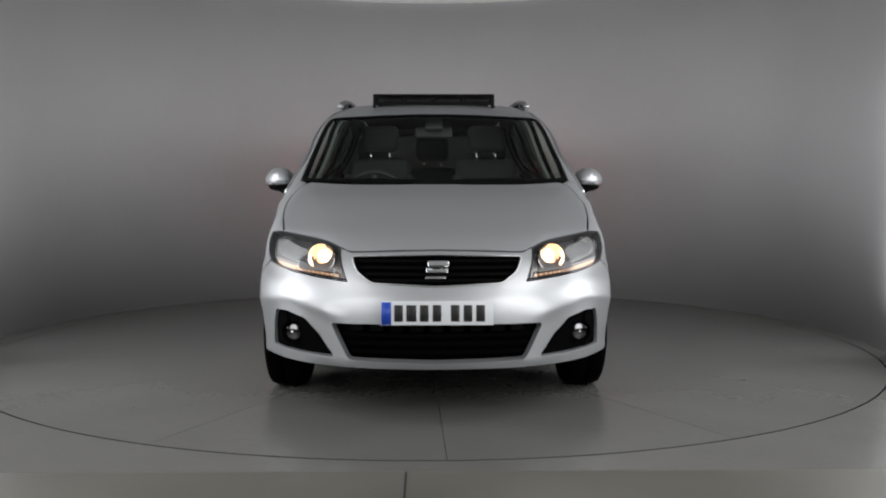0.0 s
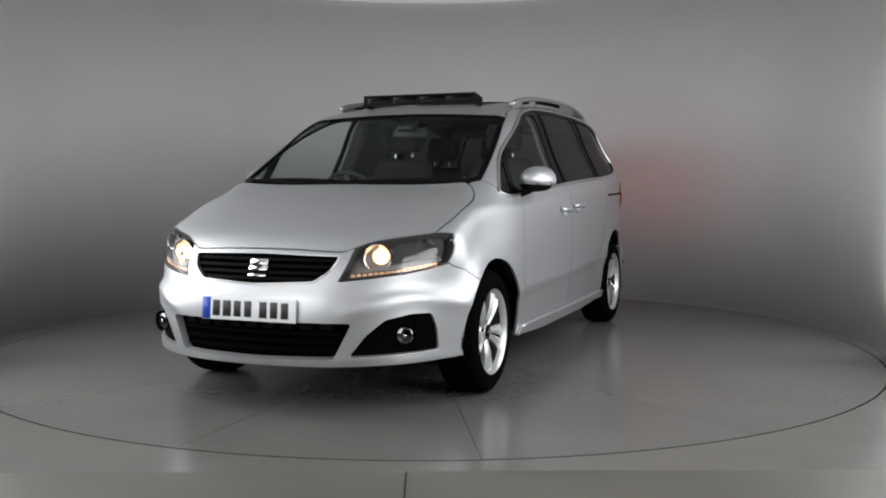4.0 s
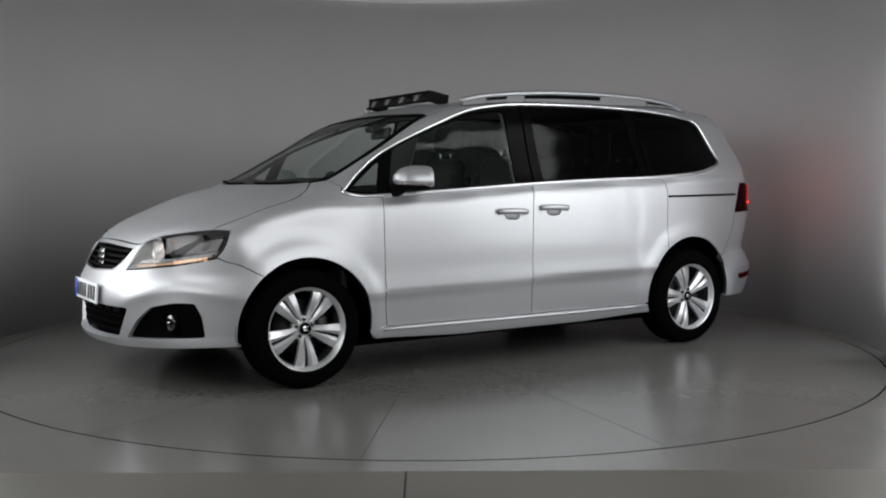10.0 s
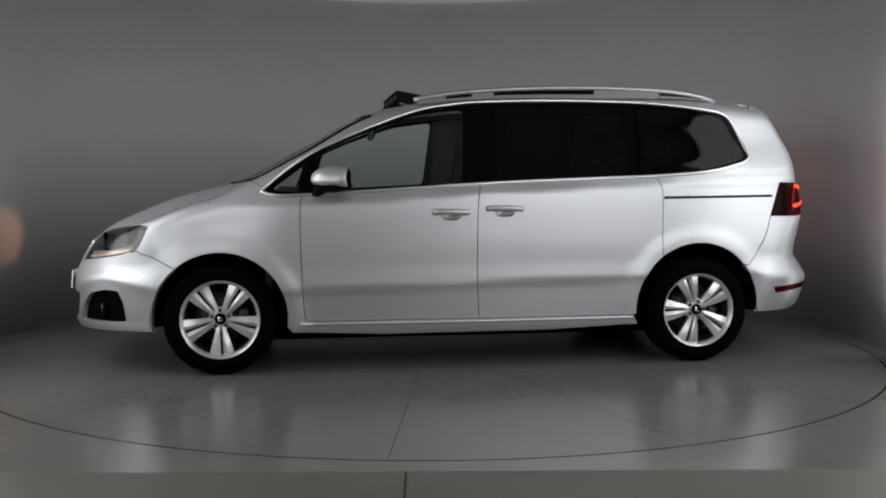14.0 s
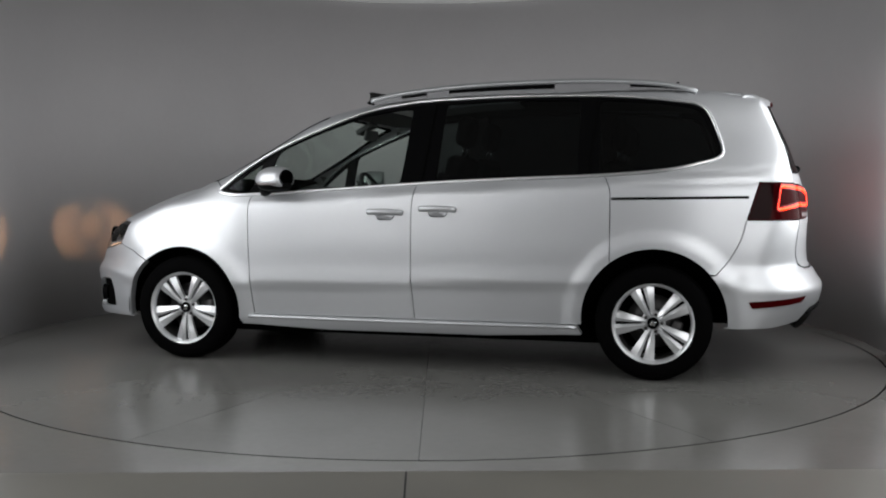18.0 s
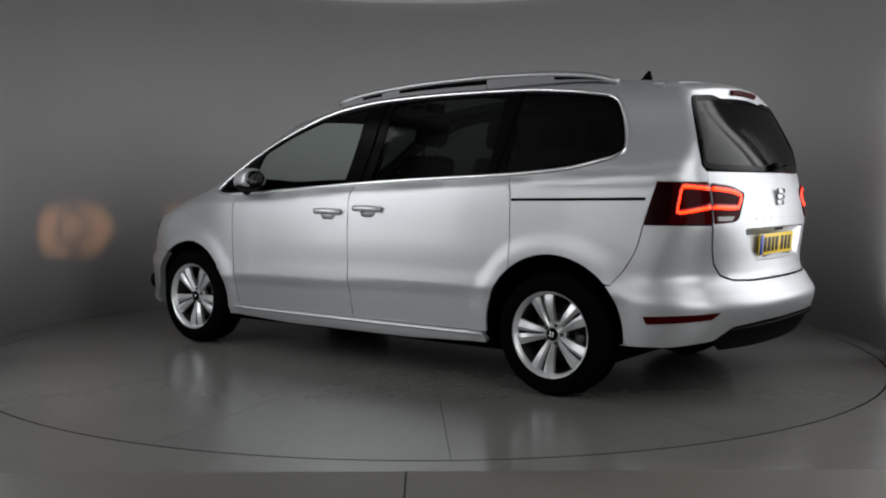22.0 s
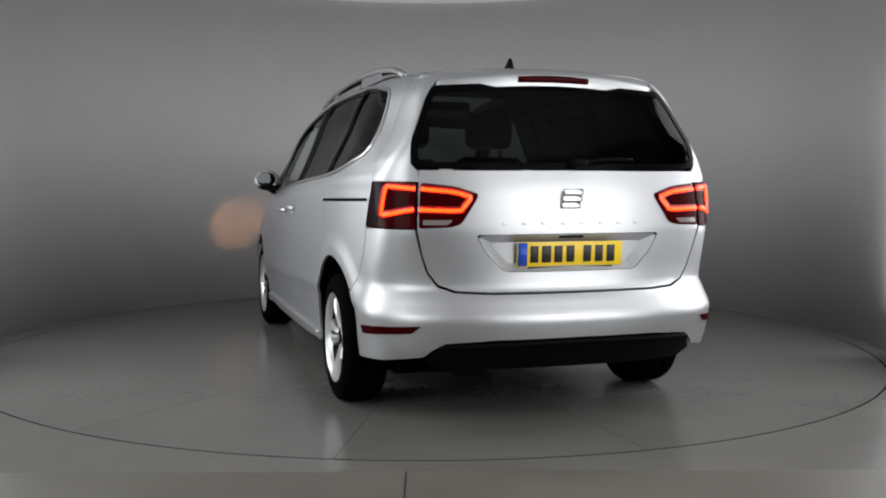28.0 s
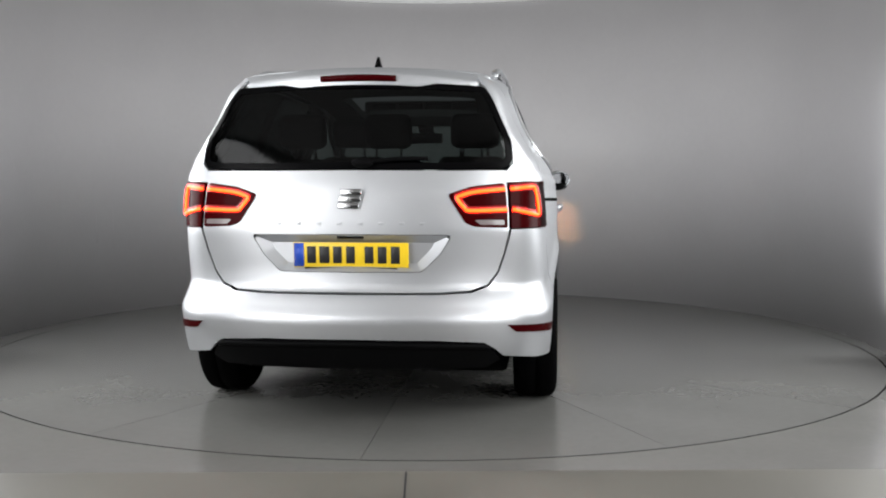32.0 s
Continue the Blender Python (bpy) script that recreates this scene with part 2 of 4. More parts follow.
TOP = curve([(2.45, 0.66), (2.28, 0.795), (2.15, 0.882), (1.95, 0.972), (1.7, 1.048), (1.5, 1.096), (1.42, 1.115), (1.34, 1.152), (0.95, 1.362), (0.57, 1.563), (0.38, 1.615), (0.1, 1.663), (-0.3, 1.70),
             (-0.8, 1.712), (-1.3, 1.705), (-1.7, 1.685), (-2.05, 1.652)])
CROWN = curve([(2.3, 0.10), (1.9, 0.07), (1.4, 0.05), (1.2, 0.09), (0.6, 0.075), (0.0, 0.085), (-1.5, 0.09), (-2.1, 0.10)])
SIDE = curve([(0.15, 0.84), (0.27, 0.892), (0.31, 0.899), (0.40, 0.911), (0.455, 0.919), (0.485, 0.928), (0.51, 0.933), (0.55, 0.932), (0.62, 0.930), (0.75, 0.932), (0.9, 0.931), (0.98, 0.928), (1.03, 0.923), (1.06, 0.909), (1.08, 0.892), (1.10, 0.879), (1.2, 0.828), (1.35, 0.766), (1.5, 0.713), (1.62, 0.655)])
BELT = curve([(2.3, 1.02), (1.2, 1.050), (0.985, 1.047), (-0.07, 1.113), (-1.175, 1.161), (-1.54, 1.185), (-1.9, 1.20), (-2.3, 1.20)])
PLAN = curve([(2.3, -0.13), (2.05, -0.055), (1.85, -0.018), (1.5, -0.006), (1.0, 0.0), (0.0, 0.004), (-0.9, 0.0), (-1.5, -0.012), (-1.95, -0.066), (-2.3, -0.15)])
NOSE = curve([(0.15, 2.30), (0.24, 2.375), (0.30, 2.397), (0.38, 2.402), (0.48, 2.405), (0.56, 2.398), (0.61, 2.378), (0.68, 2.35), (0.76, 2.315), (0.84, 2.245), (0.95, 2.03)])
TAIL = curve([(0.2, 2.25), (0.30, 2.36), (0.40, 2.415), (0.50, 2.44), (0.53, 2.434), (0.595, 2.398), (0.655, 2.353), (0.75, 2.345), (0.87, 2.345), (1.05, 2.325), (1.17, 2.285), (1.35, 2.21), (1.54, 2.115), (1.68, 2.05)])


def smax(a, b, k):
    h = np.maximum(k - np.abs(a - b), 0) / k
    return np.maximum(a, b) + h * h * k / 4


def flare(x, z):
    """The swelling of the flank round the wheel openings."""
    out = 0
    for cx, cz, r0 in ((1.4595, 0.33, 0.387), (-1.4595, 0.345, 0.402)):
        r = np.hypot(x - cx, z - cz)
        s = np.clip((r0 + 0.13 - r) / 0.10, 0, 1)
        out = out + 0.013 * s * s * (3 - 2 * s)
    return out


def body(x, y, z):
    """Below nought inside the body."""
    ay = np.abs(y)
    # the shoulder follows the window line, the door crease climbs to the rear
    belt = np.clip((z - 0.75) / 0.25, 0, 1) * np.clip((1.5 - z) / 0.3, 0, 1)
    zs = z - (BELT(x) - 1.10) * belt * belt * (3 - 2 * belt) - 0.026 * np.clip(0.9 - x, 0, 2.2) * np.exp(-((z - 0.52) / 0.12)**2)
    lean = np.clip((x - 1.05) / 0.55, 0, 1)
    lean = 0.052 * lean * lean * (3 - 2 * lean) * np.clip((z - 0.60) / 0.28, 0, 1)
    # the rear bumper stands out, the rear of the cabin is wider than its front
    rear = np.clip((-x - 1.78) / 0.20, 0, 1)
    swell = 0.050 * rear * rear * (3 - 2 * rear) * (0.5 - 0.5 * np.cos(np.pi * np.clip((0.67 - z) / 0.19, 0, 1))) + 0.026 * np.clip((-x - 0.9) / 0.6, 0, 1) * np.clip((z - 1.10) / 0.12, 0, 1)
    side = ay - SIDE(zs) - PLAN(x) + lean - swell - flare(x, z) * np.clip((1.0 - z) * 5, 0, 1)
    # the bonnet folds down outside two lines that spread towards the screen
    fold = ay - (0.50 + 0.30 * (2.1 - x))
    fold = 0.20 * (fold + np.sqrt(fold * fold + 0.00006)) / 2 * np.clip((x - 1.15) / 0.35, 0, 1)
    top = (z - TOP(x) + CROWN(x) * y * y + fold) * 0.9
    sweep = 1 - 0.42 * np.clip((z - 0.62) / 0.26, 0, 1)**1.5
    nose = x - NOSE(z) + (0.27 * y * y + 0.46 * y**4) * sweep
    high = np.clip((z - 0.65) / 0.25, 0, 1)
    roofward = np.clip((z - 1.12) / 0.2, 0, 1)
    tail = -x - TAIL(z) + (0.18 - 0.07 * high - 0.05 * roofward) * y * y + (0.27 - 0.10 * high - 0.08 * roofward) * y**4
    f = smax(side, top, 0.09)
    f = smax(f, nose, 0.14)
    return smax(f, tail, 0.10 - 0.045 * roofward)


def cast(o, d, far=4.0, near=0.0, lift=0.0):
    """From points o inside, along d, to the skin."""
    o, d = np.asarray(o, float), np.asarray(d, float)
    a, b = np.full(len(o), near), np.full(len(o), far)
    for _ in range(34):
        m = (a + b) / 2
        p = o + d * m[:, None]
        inside = body(p[:, 0], p[:, 1], p[:, 2]) < lift
        a, b = np.where(inside, m, a), np.where(inside, b, m)
    return o + d * b[:, None]


def skin(kind, uv, lift=0.0):
    """Maps flat coordinates to the skin: side (x, z), top (x, y), front and rear (degrees from the middle line, z)."""
    uv = np.asarray(uv, float)
    u, v = uv[:, 0], uv[:, 1]
    zero = np.zeros(len(uv))
    if kind == "side":
        return cast(np.c_[u, zero, v], np.tile((0.0, 1.0, 0.0), (len(uv), 1)), 1.3, lift=lift)
    if kind == "top":
        return cast(np.c_[u, v, zero + 0.5], np.tile((0.0, 0.0, 1.0), (len(uv), 1)), 1.6, lift=lift)
    a = np.radians(u)
    if kind == "front":
        return cast(np.c_[zero + 1.35, zero, v], np.c_[np.cos(a), np.sin(a), zero], 1.6, lift=lift)
    return cast(np.c_[zero - 1.35, zero, v], np.c_[-np.cos(a), np.sin(a), zero], 1.6, lift=lift)


def gradient(p):
    e = 1e-3
    g = np.stack([body(*(p + s).T) - body(*(p - s).T) for s in np.eye(3) * e], 1)
    return g / np.linalg.norm(g, axis=1, keepdims=True)
# ---- panels cut from the skin ----
from mathutils.geometry import delaunay_2d_cdt


def spline(pts, step=0.02):
    """A smooth open path through the points (Catmull-Rom), in small steps."""
    p = np.asarray(pts, float)
    q = np.vstack((2 * p[0] - p[1], p, 2 * p[-1] - p[-2]))
    out = []
    for i in range(len(p) - 1):
        a, b, c, d = q[i:i + 4]
        n = max(2, int(np.linalg.norm(c - b) / step))
        for s in np.arange(n) / n:
            out.append(0.5 * (2 * b + (c - a) * s + (2 * a - 5 * b + 4 * c - d) * s**2 + (3 * b - a - 3 * c + d) * s**3))
    return [tuple(v) for v in out] + [tuple(p[-1])]


def fillet(pts, r, su=1.0, n=5):
    """A closed outline with its corners rounded by about r metres."""
    p = np.asarray(pts, float) * (su, 1)
    out = []
    for i in range(len(p)):
        a, b, c = p[i - 1], p[i], p[(i + 1) % len(p)]
        u, v = a - b, c - b
        lu, lv = np.linalg.norm(u), np.linalg.norm(v)
        k = min(r, 0.45 * lu, 0.45 * lv)
        s, e = b + u / lu * k, b + v / lv * k
        for t in np.linspace(0, 1, n):
            out.append((1 - t)**2 * s + 2 * t * (1 - t) * b + t * t * e)
    return [tuple(v / (su, 1)) for v in out]


def dense(pts, step, su=1.0):
    p = np.asarray(pts, float) * (su, 1)
    out = []
    for i in range(len(p)):
        a, b = p[i], p[(i + 1) % len(p)]
        n = max(1, int(np.ceil(np.linalg.norm(b - a) / step)))
        out += [a + (b - a) * k / n for k in range(n)]
    keep = [out[0]]
    for v in out[1:]:
        if np.linalg.norm(v - keep[-1]) > 1e-3:
            keep.append(v)
    if np.linalg.norm(keep[0] - keep[-1]) < 1e-3:
        keep.pop()
    return np.array(keep)


def inset(poly, d):
    """A closed outline drawn in by d (out, if below nought)."""
    p = np.asarray(poly, float)
    area2 = np.sum(p[:, 0] * np.roll(p[:, 1], -1) - np.roll(p[:, 0], -1) * p[:, 1])
    t = np.roll(p, -1, 0) - p
    t /= np.linalg.norm(t, axis=1, keepdims=True) + 1e-12
    nrm = np.c_[-t[:, 1], t[:, 0]] * np.sign(area2)
    m = nrm + np.roll(nrm, 1, 0)
    m /= np.maximum(np.sum(m * nrm, 1, keepdims=True), 0.5)
    return p + m * d


def within(pt, poly):
    x, y = pt[:, 0], pt[:, 1]
    inside = np.zeros(len(pt), bool)
    x1, y1 = poly[:, 0], poly[:, 1]
    x2, y2 = np.roll(x1, -1), np.roll(y1, -1)
    for a, b, c, d in zip(x1, y1, x2, y2):
        if b != d:
            inside ^= ((b > y) != (d > y)) & (x < (c - a) * (y - b) / (d - b) + a)
    return inside


SU = {"side": 1.0, "top": 1.0, "front": 0.0175, "rear": 0.0175}


def sheet(kind, outline, holes=(), gap=0.0025, grid=0.035, edge=0.02):
    """Points in flat coordinates, triangles and rim loops of an outline with holes."""
    su = SU[kind]
    loops = [inset(dense(outline, edge, su), gap)] + [inset(dense(h, edge, su), -gap) for h in holes]
    lo, hi = loops[0].min(0), loops[0].max(0)
    gx, gy = np.meshgrid(np.arange(lo[0] + grid / 2, hi[0], grid), np.arange(lo[1] + grid / 2, hi[1], grid))
    g = np.c_[gx.ravel(), gy.ravel()]
    ok = within(g, loops[0])
    for h in loops[1:]:
        ok &= ~within(g, h)
    g = g[ok]
    rim = np.vstack(loops)
    if len(g):
        far = np.array([np.min(np.sum((rim - q)**2, 1)) > (0.45 * grid)**2 for q in g])
        g = g[far]
    pts, edges, n = np.vstack((rim, g)), [], 0
    for l in loops:
        edges += [(n + i, n + (i + 1) % len(l)) for i in range(len(l))]
        n += len(l)
    v, _, f, _, _, _ = delaunay_2d_cdt([Vector(q) for q in pts], edges, [], 0, 1e-6)
    v = np.array([tuple(q) for q in v])
    f = np.array(f)
    mid = v[f].mean(1)
    ok = within(mid, loops[0])
    for h in loops[1:]:
        ok &= ~within(mid, h)
    f = f[ok]
    return v / (su, 1), f


def panel_mesh(kind, outline, holes=(), lift=0.0, thick=0.012, gap=0.0025, grid=0.035, edge=0.02, shape=None, keep=0.3):
    """A piece of the skin with turned-in edges; verts, faces, normals (nought where the rim finds its own)."""
    uv, f = sheet(kind, outline, holes, gap, grid, edge)
    p = skin(kind, uv, lift)
    if kind == "side":
        f = f[(np.abs(p[f][:, :, 1]) > keep).all(1)]
    nrm = gradient(p)
    own = nrm
    if shape is not None:
        p = shape(p, nrm)
    tri = np.cross(p[f[:, 1]] - p[f[:, 0]], p[f[:, 2]] - p[f[:, 0]])
    flip = np.sum(tri * nrm[f[:, 0]], 1) < 0
    f[flip] = f[flip][:, ::-1]
    if shape is not None:
        tri[flip] *= -1
        own = np.zeros_like(nrm)
        for k in range(3):
            np.add.at(own, f[:, k], tri)
        own /= np.linalg.norm(own, axis=1, keepdims=True) + 1e-12
    faces = [tuple(t) for t in f]
    n = len(p)
    verts, normals = [p], [own]
    if thick:
        directed = {(a, b) for t in f for a, b in ((t[0], t[1]), (t[1], t[2]), (t[2], t[0]))}
        border = [e for e in directed if (e[1], e[0]) not in directed]
        used = sorted({i for e in border for i in e})
        index = {v: k for k, v in enumerate(used)}
        r = np.array(used)
        verts += [p[r], p[r] - nrm[r] * thick]
        normals += [np.zeros((2 * len(r), 3))]
        m = len(r)
        faces += [(n + index[b], n + index[a], n + m + index[a], n + m + index[b]) for a, b in border]
    return np.vstack(verts), faces, np.vstack(normals)


def finish(name, verts, faces, normals, material, parent, label="", mirror=False):
    if mirror:
        verts, normals = verts * (1, -1, 1), normals * (1, -1, 1)
        faces = [f[::-1] for f in faces]
    me = bpy.data.meshes.new(name)
    me.from_pydata(verts.tolist(), [], [tuple(int(i) for i in f) for f in faces])
    me.materials.append(material)
    me.shade_smooth()
    if normals is not None:
        me.normals_split_custom_set_from_vertices(normals.tolist())
    ob = new(name, me)
    ob.parent = parent
    if label:
        ob["label"] = label
    return ob


def panel(name, material, parent, kind, outline, holes=(), label="", both=False, **more):
    made = panel_mesh(kind, outline, holes, **more)
    a = finish(name, *made, material, parent, label)
    if both:
        return a, finish(name, *made, material, parent, label, True)
    return a


def sym(right):
    """A closed outline from its half on the left side, given from the middle line round to the middle line."""
    left = [(-u, v) for u, v in right[::-1] if abs(u) > 1e-6]
    return list(right) + left


def sym_top(half):
    return list(half) + [(u, -v) for u, v in half[::-1] if abs(v) > 1e-6]


def tube(path, r, closed=False, n=8, flat=1.0, up=(0, 0, 1)):
    """A bmesh of a round or flattened bar along a path of points."""
    p = [Vector(q) for q in path]
    bm = bmesh.new()
    rings = []
    for i, q in enumerate(p):
        if closed:
            t = p[(i + 1) % len(p)] - p[i - 1]
        else:
            t = p[min(i + 1, len(p) - 1)] - p[max(i - 1, 0)]
        t.normalize()
        s = t.cross(Vector(up))
        s.normalize()
        w = s.cross(t)
        rr = r[i] if isinstance(r, (list, tuple)) else r
        rings.append([bm.verts.new(q + s * rr * math.cos(2 * math.pi * k / n) + w * rr * flat * math.sin(2 * math.pi * k / n)) for k in range(n)])
    last = len(p) if closed else len(p) - 1
    for i in range(last):
        A, B = rings[i], rings[(i + 1) % len(p)]
        for k in range(n):
            bm.faces.new((A[k], A[(k + 1) % n], B[(k + 1) % n], B[k]))
    if not closed:
        bm.faces.new(rings[0][::-1]), bm.faces.new(rings[-1])
    bmesh.ops.recalc_face_normals(bm, faces=bm.faces)
    return bm


def box(size, m, bevel=0.0, seg=2, bm=None):
    """A bevelled block in a bmesh, at the pose m."""
    own = bmesh.new()
    bmesh.ops.create_cube(own, size=1, matrix=Matrix.Diagonal((*size, 1)))
    if bevel:
        bmesh.ops.bevel(own, geom=list(own.edges), offset=bevel, segments=seg, affect="EDGES", profile=0.5)
    bmesh.ops.transform(own, matrix=m, verts=own.verts)
    if bm is None:
        return own
    tmp = bpy.data.meshes.new("tmp")
    own.to_mesh(tmp)
    own.free()
    bm.from_mesh(tmp)
    bpy.data.meshes.remove(tmp)
    return bm


def mirrored(bm):
    """A copy of the bmesh on the other side of the car."""
    b = bm.copy()
    bmesh.ops.transform(b, matrix=Matrix.Diagonal((1, -1, 1, 1)), verts=b.verts)
    bmesh.ops.reverse_faces(b, faces=b.faces)
    return b


# ---- the car ----
car = new("car")
tagged(car, "silver seven-seat people carrier with lit lamps on a turntable", "car")
WHEELS = ((1.4595, 0.33, 0.387), (-1.4595, 0.345, 0.402))


def arc(i, a0, a1, n=26, grow=0.0):
    """Points of the wheel opening's edge, degrees from the front, counted upwards."""
    cx, cz, r = WHEELS[i]
    return [(cx + (r + grow) * math.cos(radians(a)), cz + (r + grow) * math.sin(radians(a))) for a in np.linspace(a0, a1, n)]


def top_to_side(pts):
    p = skin("top", pts)
    return [(a, c) for a, _, c in p]


def to_angle(pts, kind):
    """Side coordinates (x, z) to the degrees and heights of the front or rear skin."""
    p = skin("side", pts)
    x0 = p[:, 0] - 1.35 if kind == "front" else -1.35 - p[:, 0]
    return list(zip(np.degrees(np.arctan2(p[:, 1], x0)), p[:, 2]))


# shared lines
BONNET_SIDE = spline([(1.93, 0.768), (1.76, 0.795), (1.58, 0.805), (1.46, 0.794), (1.39, 0.760), (1.345, 0.700)])
SCREEN_BASE = spline([(1.275, 0.762), (1.315, 0.740), (1.345, 0.700), (1.395, 0.52), (1.428, 0.28), (1.440, 0.0)])
SCREEN_SIDE = spline([(1.275, 0.762), (1.05, 0.742), (0.80, 0.710), (0.557, 0.668)])
SCREEN_TOP = spline([(0.557, 0.668), (0.578, 0.45), (0.585, 0.0)])
ROOF_SIDE = spline([(0.557, 0.668), (0.40, 0.632), (0.1, 0.607), (-0.6, 0.605), (-1.4, 0.590), (-1.98, 0.565)])
DLO_TOP = spline([(1.205, 1.085), (1.088, 1.185), (0.919, 1.298), (0.649, 1.424), (0.30, 1.556), (0.08, 1.600), (-0.14, 1.622), (-0.62, 1.636), (-1.13, 1.630), (-1.42, 1.608), (-1.66, 1.575)], 0.03)
DLO_BACK = spline([(-1.66, 1.575), (-1.725, 1.545), (-1.775, 1.46), (-1.822, 1.32), (-1.818, 1.27), (-1.77, 1.243)], 0.03)
DLO_LOW = spline([(-1.77, 1.243), (-1.54, 1.192), (-1.175, 1.161), (-0.6, 1.139), (-0.07, 1.113), (0.45, 1.079), (0.985, 1.047), (1.13, 1.045), (1.205, 1.060)], 0.03)
DLO_TIP = [(1.222, 1.070)]
DLO = DLO_TOP + DLO_BACK[1:] + DLO_LOW[1:] + DLO_TIP


def dlo_low(x0, x1):
    pts = [p for p in DLO_LOW if min(x0, x1) <= p[0] <= max(x0, x1)]
    return pts if x1 > x0 else pts[::-1]


DOOR_F = spline([(0.985, 1.047), (0.997, 0.95), (0.994, 0.70), (0.983, 0.45), (0.967, 0.306)])
DOOR_B = spline([(-0.078, 1.113), (-0.066, 1.06), (-0.054, 0.95), (-0.050, 0.60), (-0.060, 0.40), (-0.068, 0.306)])
DOOR_R = spline([(-1.178, 1.161), (-1.205, 1.10), (-1.214, 1.03), (-1.214, 0.69)])
REAR_SEAM = spline([(-1.955, 0.912), (-1.925, 0.80), (-1.865, 0.69), (-1.795, 0.605)])
WING_SEAM = spline([(1.925, 0.726), (1.895, 0.708), (1.83, 0.690), (1.765, 0.655), (1.709, 0.626)])

PILLAR = spline([(-1.885, 1.60), (-1.915, 1.50), (-1.960, 1.35), (-1.998, 1.22), (-2.022, 1.127)])

# bonnet, roof, windscreen
HEAD_TOP = spline([(29.0, 0.806), (32.0, 0.824), (36.0, 0.840), (43.6, 0.857), (50.0, 0.869), (54.0, 0.876), (57.5, 0.873)], 1.0)
HEAD_OUT = spline([(58.6, 0.868), (57.6, 0.80), (56.3, 0.757), (54.6, 0.726)], 0.8)
FRONT_EDGE = [(b, a) for a, b, _ in skin("front", spline([(0.0, 0.798), (12.0, 0.795), (25.2, 0.788), (28.0, 0.803)], 1.0) + HEAD_TOP)]
bonnet_half = [(x, y) for y, x in FRONT_EDGE] + BONNET_SIDE + [q for q in SCREEN_BASE if q[1] < 0.69]

panel("bonnet", PAINT, car, "top", sym_top(bonnet_half), label="silver bonnet with soft creases", grid=0.03)
screen_half = [(x - 0.012, y) for x, y in SCREEN_BASE[::-1]] + SCREEN_SIDE[1:] + SCREEN_TOP[1:]
screen = sym_top(screen_half)
screen_in = [(x - 0.022 * min(1, max(0, (x - 1.15) / 0.15)), y) for x, y in inset(dense(screen, 0.03), 0.028)]
panel("windscreen_border", TRIM, car, "top", screen, [screen_in], gap=0.001, lift=0.001)
pane = panel("windscreen", CLEAR, car, "top", screen_in, gap=-0.006, lift=-0.004, thick=0, grid=0.06, label="clear green-tinted windscreen")
HOLE = fillet([(0.27, 0.42), (-0.52, 0.42), (-0.52, -0.42), (0.27, -0.42)], 0.05)
roof_half = SCREEN_TOP[::-1] + ROOF_SIDE[1:] + [(-2.035, 0.30), (-2.05, 0.0)]
panel("roof", PAINT, car, "top", sym_top(roof_half), [HOLE], label="silver roof with an open glass sunroof", grid=0.05)
panel("sunroof_glass", PRIVACY, car, "top", fillet([(-0.50, 0.42), (-1.28, 0.42), (-1.28, -0.42), (-0.50, -0.42)], 0.05), lift=0.012, thick=0.01, grid=0.08, label="dark sunroof pane slid back")

for s in (1, -1):
    panel("roof_corner", PAINT, car, "top", [(x, y * s) for x, y in ((-1.80, 0.50), (-1.80, 0.66), (-1.97, 0.655), (-1.97, 0.50))], lift=-0.005, gap=0, grid=0.03)

# flanks, built on the left side and repeated on the right
wing = (WING_SEAM[::-1] + [(a, c) for a, _, c in skin("front", HEAD_OUT[::-1])] + top_to_side(BONNET_SIDE) + top_to_side([q for q in SCREEN_BASE[::-1] if q[1] > 0.71]) + [(1.212, 1.095)] + [(1.226, 1.070), (1.205, 1.056)] + dlo_low(1.2, 1.0) + DOOR_F
        + [(0.99, 0.245), (1.052, 0.245)] + arc(0, 180 + 10, 50, 60)[1:])
panel("front_wing", PAINT, car, "side", wing, both=True, label="silver front wing")
fdoor = DOOR_F[::-1] + dlo_low(0.98, -0.075) + DOOR_B
CUPS = [fillet([(hx - 0.05, hz - 0.047), (hx + 0.05, hz - 0.047), (hx + 0.062, hz + 0.006), (hx - 0.062, hz + 0.006)], 0.03) for hx, hz in ((0.108, 0.945), (-0.216, 0.965))]
panel("front_door", PAINT, car, "side", fdoor, [CUPS[0]], both=True, grid=0.03, label="silver front door")
sdoor = DOOR_B[::-1] + dlo_low(-0.08, -1.175) + DOOR_R + arc(1, 53, -5, 30) + [(-1.03, 0.306)]
panel("sliding_door", PAINT, car, "side", sdoor, [CUPS[1]], both=True, grid=0.03, label="silver sliding rear door")
frame_side = ([(1.212, 1.093)] + top_to_side(SCREEN_SIDE) + top_to_side([q for q in ROOF_SIDE[1:] if q[0] > -1.88]) + PILLAR + REAR_SEAM
              + arc(1, 139, 53, 40) + DOOR_R[::-1] + dlo_low(-1.18, -1.77) + DLO_BACK[::-1] + DLO_TOP[::-1][1:])
panel("rear_quarter", PAINT, car, "side", frame_side, both=True, grid=0.03, label="silver rear quarter with roof pillar and rail")
sill = [(1.05, 0.245), (1.0, 0.303), (0.5, 0.303), (-0.5, 0.303), (-1.035, 0.303), (-1.062, 0.25), (-0.5, 0.225), (0.5, 0.222)]
panel("sill", PAINT, car, "side", sill, both=True, lift=0.020, thick=0.04, gap=0.001, label="silver sill")

